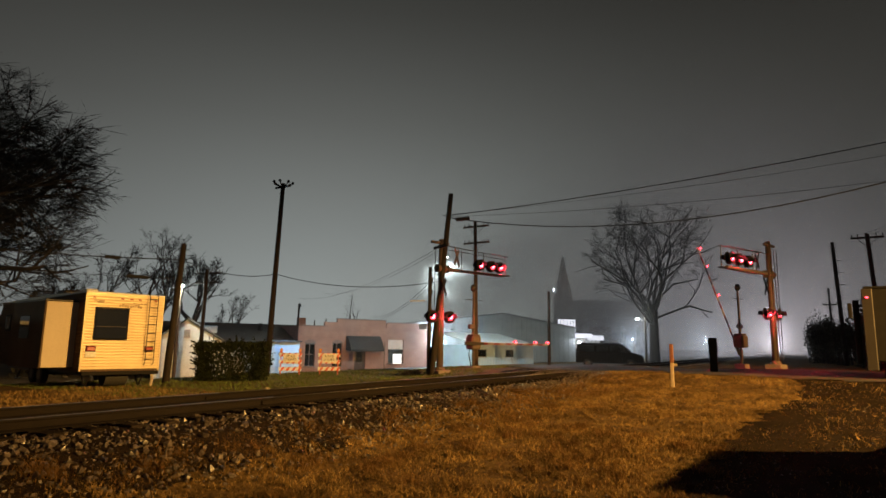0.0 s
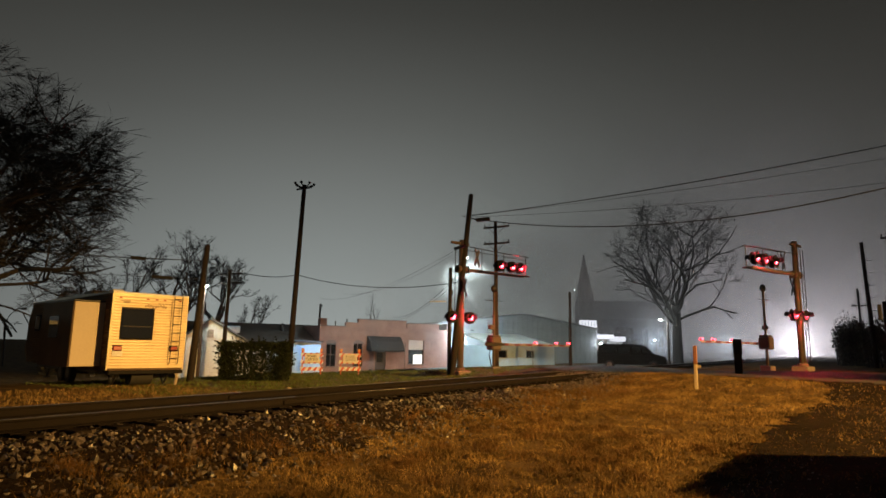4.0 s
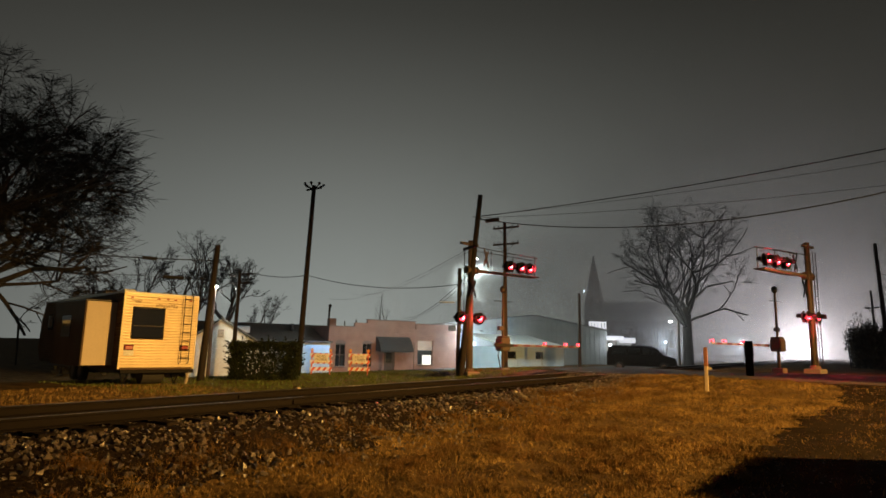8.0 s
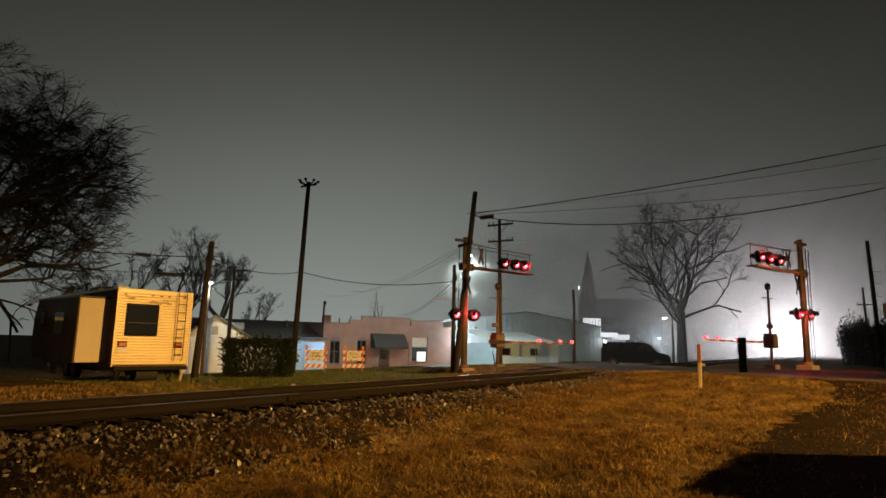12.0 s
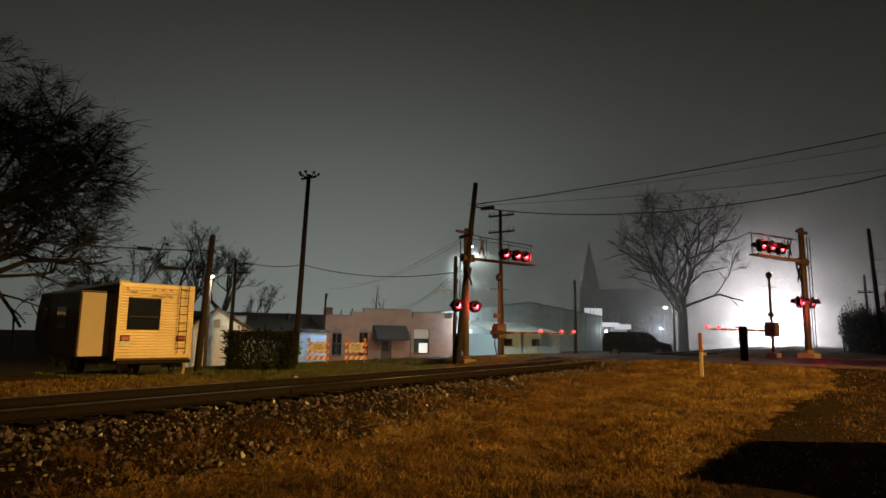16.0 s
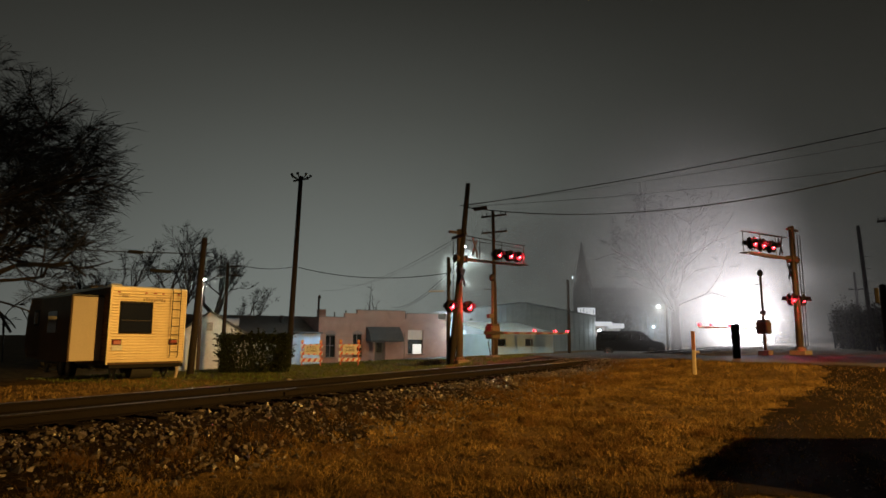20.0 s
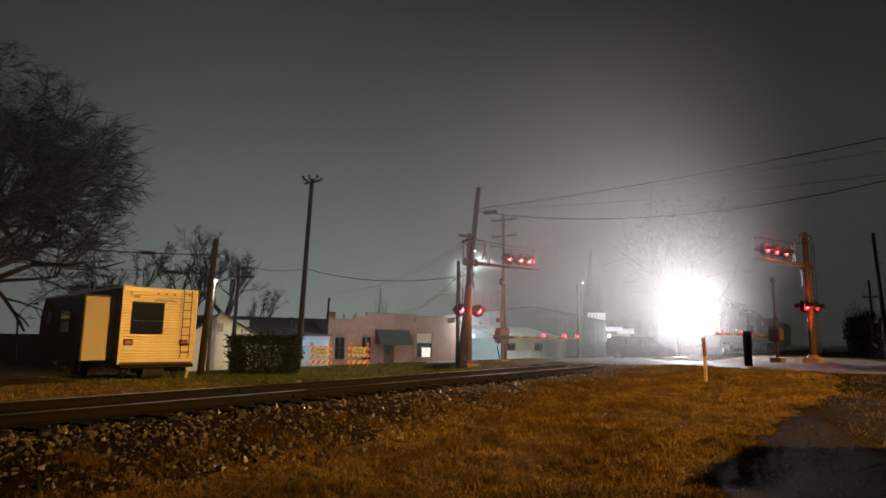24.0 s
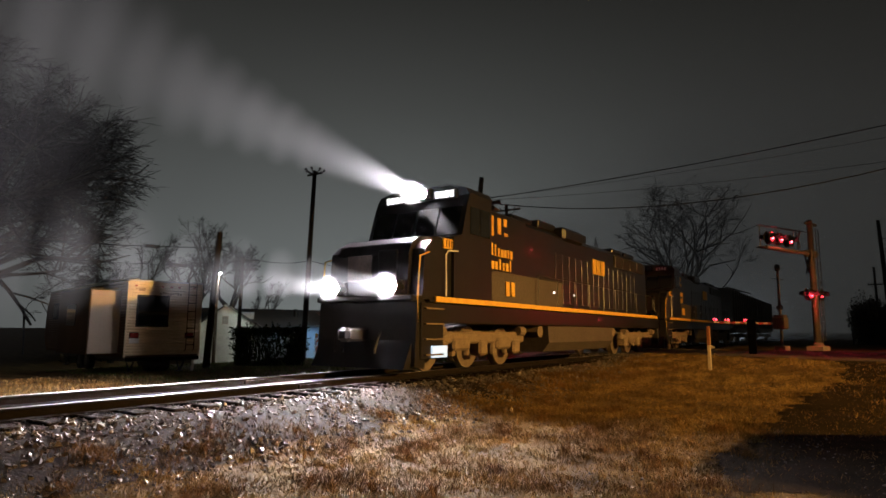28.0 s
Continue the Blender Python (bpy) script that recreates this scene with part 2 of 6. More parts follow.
M = {
    "dry_grass": mat("dry_grass", (0.15, 0.096, 0.036), (0.045, 0.028, 0.013), 0.95, scale=1.3, fine=14, bump=0.8, stain=1.0, spec=0.1, grain=0.45),
    "weed": mat("dead_weed", (0.19, 0.105, 0.04), (0.07, 0.042, 0.018), 0.9, scale=1.5, fine=20, bump=0, stain=0.9, vary=0.45, spec=0.1),
    "grass_blade": mat("grass_blade", (0.30, 0.195, 0.07), (0.08, 0.050, 0.020), 0.85, scale=1.1, fine=20, bump=0, stain=0.9, vary=0.6, spec=0.15),
    "green_blade": mat("green_blade", (0.11, 0.15, 0.04), (0.14, 0.12, 0.04), 0.85, scale=1.5, fine=20, bump=0, vary=0.35, spec=0.15),
    "stone": mat("ballast_stone", (0.10, 0.080, 0.066), (0.026, 0.020, 0.017), 0.30, scale=7, fine=40, bump=0.4, vary=0.8),
    "asphalt": mat("asphalt", (0.050, 0.044, 0.042), (0.030, 0.027, 0.026), 0.75, scale=0.8, fine=45, bump=0.4, stain=0.8),
    "bed": mat("sooty_ballast_bed", (0.026, 0.017, 0.012), (0.012, 0.009, 0.007), 0.95, scale=2, fine=26, bump=0.8, stain=0.9, spec=0.05, grain=0.5),
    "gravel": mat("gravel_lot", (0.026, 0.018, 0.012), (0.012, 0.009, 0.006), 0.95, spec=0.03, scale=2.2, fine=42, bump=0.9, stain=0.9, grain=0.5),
    "concrete": mat("concrete", (0.24, 0.20, 0.17), (0.12, 0.10, 0.085), 0.85, scale=2.5, fine=30, bump=0.3),
    "rail_side": mat("rusty_rail", (0.011, 0.008, 0.0065), (0.007, 0.0055, 0.005), 0.8, spec=0.1, scale=6, fine=60, bump=0.3),
    "rail_top": mat("polished_rail_head", (0.32, 0.31, 0.30), (0.20, 0.19, 0.18), 0.38, 1.0, scale=3, fine=50, bump=0.05),
    "tie": mat("creosoted_wood", (0.024, 0.018, 0.015), (0.014, 0.011, 0.009), 0.95, spec=0.05, scale=4, fine=40, bump=0.4, vary=0.3, stretch=(6, 1, 6)),
    "pole_wood": mat("weathered_pole_wood", (0.11, 0.075, 0.052), (0.05, 0.035, 0.027), 0.9, scale=3, fine=26, bump=0.5, stretch=(6, 6, 0.7)),
    "dark_wood": mat("dark_pole_wood", (0.035, 0.026, 0.022), (0.018, 0.014, 0.012), 0.9, scale=3, fine=26, bump=0.5, stretch=(6, 6, 0.7)),
    "signal_steel": mat("weathered_signal_steel", (0.135, 0.10, 0.085), (0.06, 0.043, 0.036), 0.7, 0.1, scale=3, fine=40, bump=0.2),
    "dark_steel": mat("dark_painted_steel", (0.035, 0.030, 0.028), (0.02, 0.016, 0.015), 0.5, 0.2, scale=5, fine=60, bump=0.1),
    "black": mat("matt_black_paint", (0.012, 0.011, 0.011), (0.018, 0.016, 0.015), 0.7, spec=0.12, scale=6, fine=50, bump=0.1),
    "cable": mat("cable_sheath", (0.012, 0.012, 0.012), None, 0.6, bump=0),
    "siding": mat("cream_metal_siding", (0.78, 0.64, 0.42), (0.54, 0.41, 0.24), 0.38, 0.1, scale=1.3, fine=18, bump=0.0, stain=0.5, grain=0.03),
    # brown side paint that also carries the shade of the trailer's side
    "brown_shaded_side": mat("brown_trailer_side", (0.13, 0.085, 0.055), (0.075, 0.050, 0.033), 0.7, spec=0.08, scale=1.1, fine=18, bump=0.0, stain=0.6, grain=0.05),
    "slide": mat("tan_slide_out_panel", (0.50, 0.41, 0.31), (0.42, 0.34, 0.26), 0.5, scale=0.9, fine=18, bump=0.0, stain=0.4, grain=0.03),
    "decal": mat("faded_brown_decal", (0.30, 0.20, 0.11), (0.5, 0.4, 0.28), 0.6, scale=14, fine=60, bump=0),
    "white": mat("white_paint", (0.78, 0.78, 0.76), (0.55, 0.54, 0.52), 0.6, scale=2, fine=30, bump=0.1, stain=0.4),
    "tyre": mat("tyre_rubber", (0.022, 0.021, 0.020), (0.04, 0.036, 0.03), 0.85, scale=8, fine=60, bump=0.3),
    "chrome": mat("bright_metal", (0.62, 0.61, 0.60), (0.4, 0.4, 0.4), 0.25, 1.0, bump=0.03),
    "dark_glass": glass("dark_window_glass", (0.012, 0.013, 0.013)),
    "tail_red": mat("red_lens_plastic", (0.40, 0.03, 0.02), None, 0.3, bump=0.0),
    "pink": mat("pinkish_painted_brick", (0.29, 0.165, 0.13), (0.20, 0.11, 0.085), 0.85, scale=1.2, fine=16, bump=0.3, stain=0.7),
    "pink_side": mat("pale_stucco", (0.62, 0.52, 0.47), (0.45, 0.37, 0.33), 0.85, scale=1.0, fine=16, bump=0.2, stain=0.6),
    "grey_metal": mat("grey_sheet_metal_cladding", (0.30, 0.31, 0.30), (0.19, 0.20, 0.20), 0.6, 0.2, scale=1.0, fine=10, bump=0.1),
    "pale_metal": mat("pale_sheet_metal", (0.60, 0.62, 0.62), (0.42, 0.44, 0.44), 0.6, 0.1, scale=1.0, fine=12, bump=0.1),
    # whitish walls, the bluish lamplight on them mixed into the base colour
    "blue_lit_wall": mat("pale_blue_painted_wall", (0.48, 0.62, 0.72), (0.36, 0.48, 0.58), 0.7, scale=1.2, fine=14, bump=0.1),
    "roofing": mat("dark_roofing", (0.075, 0.072, 0.070), (0.04, 0.04, 0.04), 0.9, scale=1.5, fine=25, bump=0.3),
    "grey_roof": mat("grey_shingle_roof", (0.16, 0.16, 0.155), (0.09, 0.09, 0.09), 0.9, scale=1.5, fine=25, bump=0.3),
    "awning": mat("dark_canvas_awning", (0.030, 0.028, 0.030), (0.02, 0.02, 0.02), 0.9, scale=4, fine=40, bump=0.2),
    "door_dark": mat("dark_door_paint", (0.055, 0.040, 0.036), None, 0.5, bump=0.1),
    "trim": mat("dark_trim", (0.16, 0.11, 0.10), None, 0.6, bump=0.1),
    "barr_orange": mat("orange_reflective_sheet", (0.72, 0.15, 0.06), (0.48, 0.10, 0.05), 0.4, bump=0.0, stain=0.3),
    "gate_white": mat("dirty_white_gate_paint", (0.30, 0.25, 0.23), (0.16, 0.12, 0.11), 0.6, bump=0.0),
    "gate_red": mat("dull_red_gate_paint", (0.16, 0.02, 0.018), (0.08, 0.012, 0.01), 0.6, bump=0.0),
    "barr_white": mat("white_reflective_sheet", (0.86, 0.83, 0.80), (0.7, 0.66, 0.62), 0.4, bump=0.0, stain=0.3),
    "hedge": mat("evergreen_leaf", (0.020, 0.026, 0.010), (0.008, 0.010, 0.005), 0.8, spec=0.15, scale=4, fine=20, bump=0, vary=0.6),
    "bark": mat("grey_brown_bark", (0.055, 0.045, 0.038), (0.028, 0.023, 0.020), 0.95, scale=4, fine=22, bump=0.6, stretch=(3, 3, 0.6)),
    "twig": mat("thin_twig", (0.022, 0.019, 0.016), (0.014, 0.012, 0.011), 0.95, scale=2, fine=15, bump=0, vary=0.4),
    "scrub": mat("dark_scrub_leaf", (0.040, 0.034, 0.022), (0.02, 0.018, 0.012), 0.9, scale=2, fine=15, bump=0, vary=0.6),
    "post_orange": mat("faded_orange_marker", (0.30, 0.11, 0.045), (0.18, 0.07, 0.03), 0.6, bump=0.05),
    "post_pale": mat("pale_marker_plastic", (0.52, 0.42, 0.30), (0.36, 0.28, 0.2), 0.6, bump=0.05),
    "yellow": mat("yellow_paint", (0.80, 0.46, 0.05), (0.55, 0.30, 0.04), 0.45, scale=4, fine=30, bump=0.05),
    "loco_black": mat("black_locomotive_paint", (0.010, 0.0095, 0.0095), (0.022, 0.018, 0.016), 0.34, scale=1.3, fine=14, bump=0.05, coat=0.3),
    "loco_grime": mat("grimy_truck_steel", (0.20, 0.145, 0.095), (0.085, 0.060, 0.042), 0.8, scale=3, fine=22, bump=0.3),
    "loco_tank": mat("dusty_fuel_tank_paint", (0.085, 0.068, 0.058), (0.045, 0.036, 0.030), 0.6, scale=1.2, fine=14, bump=0.1),
    "steel_wheel": mat("worn_wheel_steel", (0.22, 0.17, 0.12), (0.12, 0.09, 0.07), 0.55, 0.5, bump=0.1),
    # stone grey raised so the far church looks paled by haze
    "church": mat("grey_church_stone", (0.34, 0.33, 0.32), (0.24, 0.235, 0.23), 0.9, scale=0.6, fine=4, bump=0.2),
    "van_paint": mat("dark_van_paint", (0.010, 0.010, 0.011), (0.014, 0.014, 0.015), 0.6, scale=2, fine=20, bump=0.0, spec=0.12),
    "red_lens": glow("lit_red_signal_lens", (1.0, 0.03, 0.05), 13.0),
    "red_core": glow("bright_red_bulb", (1.0, 0.12, 0.16), 42.0),
    "red_small": glow("lit_small_red_lens", (1.0, 0.04, 0.06), 12.0),
    "lamp_white": glow("lit_white_lamp", (0.92, 1.0, 0.92), 40.0),
    "lamp_blue": glow("lit_bluish_lamp", (0.72, 0.88, 1.0), 25.0),
    "window_lit": glow("lit_window", (1.0, 0.97, 0.90), 1.1),
    "fascia_lit": glow("lit_white_sign_band", (0.93, 0.93, 1.0), 0.85),
    "number_lit": glow("lit_number_board", (1.0, 0.97, 0.92), 5.0),
    "head_lens": glow("lit_headlight_lens", (1.0, 0.92, 0.95), 17500.0),
    "head_core": glow("headlight_bulb", (1.0, 0.95, 0.92), 2600000.0),
    "step_lit": glow("lit_step_light", (0.65, 0.85, 1.0), 1.6),
}


def mist_material(name, amount, forward=False, soft_edge=True):
    m = bpy.data.materials.new(name)
    m.use_nodes = True
    n, l = m.node_tree.nodes, m.node_tree.links
    n.clear()
    out, mix, mix2 = n.new("ShaderNodeOutputMaterial"), n.new("ShaderNodeMixShader"), n.new("ShaderNodeMixShader")
    tr, tl, df = n.new("ShaderNodeBsdfTransparent"), n.new("ShaderNodeBsdfTranslucent"), n.new("ShaderNodeBsdfDiffuse")
    tl.inputs[0].default_value = df.inputs[0].default_value = (0.92, 0.92, 0.92, 1)
    at_, pw, mu = n.new("ShaderNodeAttribute"), n.new("ShaderNodeMapRange"), n.new("ShaderNodeMath")
    at_.attribute_name = "thickness"
    pw.interpolation_type = "SMOOTHERSTEP" if soft_edge else "LINEAR"
    l.new(at_.outputs["Fac"], pw.inputs[0])
    mu.operation = "MULTIPLY"
    mu.inputs[1].default_value = amount
    l.new(pw.outputs[0], mu.inputs[0])
    l.new(mu.outputs[0], mix.inputs[0])
    mix2.inputs[0].default_value = 0.5
    l.new(tl.outputs[0], mix2.inputs[1])
    l.new(df.outputs[0], mix2.inputs[2])
    l.new(tr.outputs[0], mix.inputs[1])
    if forward:
        # droplets send most of the light on, bent a little
        rf = n.new("ShaderNodeBsdfRefraction")
        rf.inputs["Color"].default_value = (0.97, 0.955, 0.975, 1)
        rf.inputs["Roughness"].default_value = 1.0
        rf.inputs["IOR"].default_value = 1.45
        mix2.inputs[0].default_value = 0.8
        l.new(df.outputs[0], mix2.inputs[1])
        l.new(rf.outputs[0], mix2.inputs[2])
    l.new(mix2.outputs[0], mix.inputs[2])
    l.new(mix.outputs[0], out.inputs[0])
    return m


scene.cycles.transparent_max_bounces = 128

# ---- mesh helpers ----


class Shape:
    def __init__(self):
        self.v, self.f = [], []

    def add(self, verts, faces, m=None):
        k = len(self.v)
        self.v += [tuple(m @ Vector(p)) for p in verts] if m else [tuple(p) for p in verts]
        self.f += [tuple(i + k for i in q) for q in faces]
        return self

    def box(self, c, s, m=None, ch=0.0):
        """A box of size s round c, its edges chamfered by ch."""
        hx, hy, hz = s[0] / 2, s[1] / 2, s[2] / 2
        if ch <= 0:
            vs = [(c[0] + i * hx, c[1] + j * hy, c[2] + k * hz) for i in (-1, 1) for j in (-1, 1) for k in (-1, 1)]
            return self.add(vs, [(0, 1, 3, 2), (4, 6, 7, 5), (0, 4, 5, 1), (2, 3, 7, 6), (0, 2, 6, 4), (1, 5, 7, 3)], m)
        ch = min(ch, hx * 0.9, hy * 0.9, hz * 0.9)
        idx, vs = {}, []
        for i in (-1, 1):
            for j in (-1, 1):
                for k in (-1, 1):
                    for a in range(3):
                        h = [hx - ch, hy - ch, hz - ch]
                        h[a] += ch
                        idx[i, j, k, a] = len(vs)
                        vs.append((c[0] + i * h[0], c[1] + j * h[1], c[2] + k * h[2]))
        fs = []
        for a in range(3):
            b, d = [q for q in range(3) if q != a]
            for s_ in (-1, 1):
                q = []
                for sb, sd in ((-1, -1), (1, -1), (1, 1), (-1, 1)):
                    sg = [0, 0, 0]
                    sg[a], sg[b], sg[d] = s_, sb, sd
                    q.append(idx[(*sg, a)])
                fs.append(q)
        for a, b, d in ((0, 1, 2), (0, 2, 1), (1, 2, 0)):
            for sa in (-1, 1):
                for sb in (-1, 1):
                    q = []
                    for sd, ax in ((-1, a), (1, a), (1, b), (-1, b)):
                        sg = [0, 0, 0]
                        sg[a], sg[b], sg[d] = sa, sb, sd
                        q.append(idx[(*sg, ax)])
                    fs.append(q)
        for i in (-1, 1):
            for j in (-1, 1):
                for k in (-1, 1):
                    fs.append([idx[i, j, k, a] for a in range(3)])
        cv, out = Vector(c), []
        for q in fs:
            p = [Vector(vs[i]) for i in q]
            nrm = (p[1] - p[0]).cross(p[2] - p[0])
            mid = sum(p, Vector()) / len(p)
            out.append(tuple(q) if nrm.dot(mid - cv) > 0 else tuple(reversed(q)))
        return self.add(vs, out, m)

    def cyl(self, p0, p1, r0, r1=None, n=10, caps=True, m=None):
        r1 = r0 if r1 is None else r1
        p0, p1 = Vector(p0), Vector(p1)
        d = (p1 - p0).normalized() if (p1 - p0).length > 1e-9 else Vector((0, 0, 1))
        a = d.orthogonal().normalized()
        b = d.cross(a)
        vs = []
        for p, r in ((p0, r0), (p1, r1)):
            for i in range(n):
                w = 2 * math.pi * i / n
                vs.append(p + (a * math.cos(w) + b * math.sin(w)) * r)
        fs = [(i, (i + 1) % n, n + (i + 1) % n, n + i) for i in range(n)]
        if caps:
            fs += [tuple(reversed(range(n))), tuple(range(n, 2 * n))]
        return self.add(vs, fs, m)

    def tube(self, pts, r, n=6, m=None):
        pts = [Vector(p) for p in pts]
        vs, fs = [], []
        for k, p in enumerate(pts):
            d = (pts[min(k + 1, len(pts) - 1)] - pts[max(k - 1, 0)]).normalized()
            a = d.cross(Vector((0.13, 0.21, 0.97))).normalized()
            b = d.cross(a)
            rr = r[k] if isinstance(r, (list, tuple)) else r
            for i in range(n):
                w = 2 * math.pi * i / n
                vs.append(p + (a * math.cos(w) + b * math.sin(w)) * rr)
        for k in range(len(pts) - 1):
            fs += [(k * n + i, k * n + (i + 1) % n, (k + 1) * n + (i + 1) % n, (k + 1) * n + i) for i in range(n)]
        fs += [tuple(reversed(range(n))), tuple(range((len(pts) - 1) * n, len(pts) * n))]
        return self.add(vs, fs, m)

    def prism(self, poly, axis, lo, hi, m=None):
        """A polygon in the plane across axis, drawn out from lo to hi."""
        def put(p, w):
            return {0: (w, p[0], p[1]), 1: (p[0], w, p[1]), 2: (p[0], p[1], w)}[axis]
        n = len(poly)
        vs = [put(p, lo) for p in poly] + [put(p, hi) for p in poly]
        fs = [(i, (i + 1) % n, n + (i + 1) % n, n + i) for i in range(n)] + [tuple(reversed(range(n))), tuple(range(n, 2 * n))]
        return self.add(vs, fs, m)

    def ball(self, c, r, n=8, squash=(1, 1, 1), m=None):
        vs, fs = [], []
        rings = max(3, n // 2)
        for i in range(rings + 1):
            th = math.pi * i / rings
            for j in range(n):
                w = 2 * math.pi * j / n
                vs.append((c[0] + r * squash[0] * math.sin(th) * math.cos(w), c[1] + r * squash[1] * math.sin(th) * math.sin(w), c[2] + r * squash[2] * math.cos(th)))
        for i in range(rings):
            for j in range(n):
                fs.append((i * n + j, (i + 1) * n + j, (i + 1) * n + (j + 1) % n, i * n + (j + 1) % n))
        return self.add(vs, fs, m)

    def mesh(self, name, material, smooth=False):
        me = bpy.data.meshes.new(name)
        me.from_pydata(self.v, [], self.f)
        bm = bmesh.new()
        bm.from_mesh(me)
        bmesh.ops.recalc_face_normals(bm, faces=bm.faces[:]) if len(self.f) < 4000 else None
        bm.to_mesh(me)
        bm.free()
        me.materials.append(material)
        if smooth:
            me.polygons.foreach_set("use_smooth", [True] * len(me.polygons))
        return me


def thing(name, label, category, m=None, group="", kind=""):
    ob = new(name)
    ob.empty_display_size = 0.3
    if m is not None:
        ob.matrix_world = m
    return tagged(ob, label, category, group, kind)


def part(name, shape, material, parent, label="", smooth=False, at=None):
    ob = new(name, shape.mesh(name, M[material] if isinstance(material, str) else material, smooth))
    ob.parent = parent
    if at is not None:
        ob.matrix_basis = at
    return tagged(ob, label) if label else ob


def twin(src, parent, at):
    """One more piece on the same mesh."""
    ob = new(src.name.split(".")[0], src.data)
    ob.parent, ob.matrix_basis = parent, at
    return ob


def solo(name, shape, material, label, category, kind="", smooth=False, m=None, group=""):
    ob = new(name, shape.mesh(name, M[material] if isinstance(material, str) else material, smooth))
    if m is not None:
        ob.matrix_world = m
    return tagged(ob, label, category, group, kind)


def smooth01(a, b, x):
    t = min(1.0, max(0.0, (x - a) / (b - a)))
    return t * t * (3 - 2 * t)


# ---- the lie of the land ----
TRACK_Y, RAIL_Z = 9.25, 0.64
ROAD_C, ROAD_U, ROAD_V = Vector((31.7, 8.6)), Vector((0.35, 0.936)), Vector((0.936, -0.35))


def lump(x, y):
    return 0.03 * noise.noise((x * 0.9, y * 0.9, 0)) if -4 < x < 40 and -6 < y < 26 else 0.0


def land(x, y):
    if y < TRACK_Y:
        z = 0.36 * smooth01(8, 22, x) + 0.40 * smooth01(27, 34, x) * smooth01(-30, -4, y)
        z += -0.25 * smooth01(-30, -60, y)
    else:
        z = 0.08 - 0.93 * smooth01(23, 33, y) * (1 - 0.55 * smooth01(52, 70, x))
        z += 0.30 * smooth01(6.5, 1.5, abs(x - 27)) * smooth01(18, 13, y)
    d = abs(y - TRACK_Y)
    bed = RAIL_Z - 0.22
    k = smooth01(3.9, 1.55, d)
    z = z * (1 - k) + bed * k
    # the crossing is made up to the height of the rails
    p = Vector((x, y)) - ROAD_C
    u, v = p.dot(ROAD_U), p.dot(ROAD_V)
    h = 0.60 if u < 0 else 0.60 - 0.5 * smooth01(4, 12, u)
    h += 0.14 * smooth01(-2, -7, u) - 0.3 * smooth01(-12, -40, u)
    wide = smooth01(9.0, 5.0, abs(v))
    k = wide * smooth01(18, 9, u)
    return z * (1 - k) + h * k

# ---- ground ----


def ground():
    xs = sorted({*[round(-12 + 0.4 * i, 2) for i in range(150)], *range(48, 120, 4), *range(120, 700, 40), *range(-300, -12, 24), 1500, 3000, -800, -3000})
    ys = sorted({*[round(-8 + 0.4 * i, 2) for i in range(85)], *range(26, 60, 2), *range(60, 400, 20), *range(-200, -8, 12), 900, 3000, -700, -3000})
    s = Shape()
    for y in ys:
        for x in xs:
            s.v.append((x, y, land(x, y) + lump(x, y)))
    nx = len(xs)
    for j in range(len(ys) - 1):
        for i in range(nx - 1):
            s.f.append((j * nx + i, j * nx + i + 1, (j + 1) * nx + i + 1, (j + 1) * nx + i))
    return solo("ground", s, "dry_grass", "dry winter grass and bare soil beside the railway", "ground", "structure", True)


ground()


def sheet(name, inside, x0, x1, y0, y1, step, lift, material, label, category):
    """A made surface that follows the land a little above it, wherever inside(x, y) holds."""
    s, idx = Shape(), {}
    nx, ny = int((x1 - x0) / step), int((y1 - y0) / step)
    for j in range(ny + 1):
        for i in range(nx + 1):
            x, y = x0 + i * step, y0 + j * step
            idx[i, j] = len(s.v)
            s.v.append((x, y, land(x, y) + lump(x, y) + lift))
    for j in range(ny):
        for i in range(nx):
            if inside(x0 + (i + 0.5) * step, y0 + (j + 0.5) * step):
                s.f.append((idx[i, j], idx[i + 1, j], idx[i + 1, j + 1], idx[i, j + 1]))
    return solo(name, s, material, label, category, "structure", True)


def on_road(x, y):
    p = Vector((x, y)) - ROAD_C
    u, v = p.dot(ROAD_U), p.dot(ROAD_V)
    if -90 < u < 60 and abs(v) < (3.9 if u > -1 else 3.9 + 1.6 * smooth01(-1, -8, u)):
        return abs(y - TRACK_Y) > 0.95 or abs(v) < 3.9
    return 33 < x < 78 and 12.6 < y < 20


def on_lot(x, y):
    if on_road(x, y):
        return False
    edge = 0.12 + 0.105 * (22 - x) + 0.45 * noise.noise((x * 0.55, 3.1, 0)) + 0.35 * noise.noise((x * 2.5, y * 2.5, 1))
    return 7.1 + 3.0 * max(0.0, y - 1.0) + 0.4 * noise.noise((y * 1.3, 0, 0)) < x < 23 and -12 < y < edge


sheet("road", on_road, -8, 80, -70, 66, 0.5, 0.045, "asphalt", "worn damp asphalt road over the railway crossing", "road")
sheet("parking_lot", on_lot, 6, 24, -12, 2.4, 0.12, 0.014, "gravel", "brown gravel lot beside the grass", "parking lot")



def on_bed(x, y):
    near = 2.75 + 0.5 * smooth01(13, 5, x) + 0.7 * noise.noise((x * 0.7, y * 0.7, 4))
    return -near < y - TRACK_Y < 2.4 + 0.5 * noise.noise((x * 0.5, y * 0.5, 4)) and not on_road(x, y)


sheet("ballast_bed", on_bed, -14, 80, 3.6, 12.8, 0.2, 0.012, "bed", "dark sooty stone bed under the track", "ballast")

# ---- railway ----
track = thing("railway_track", "single railway track of rusty rails on dark wooden ties in ballast", "railway track", pose(0, TRACK_Y, 0), kind="structure")


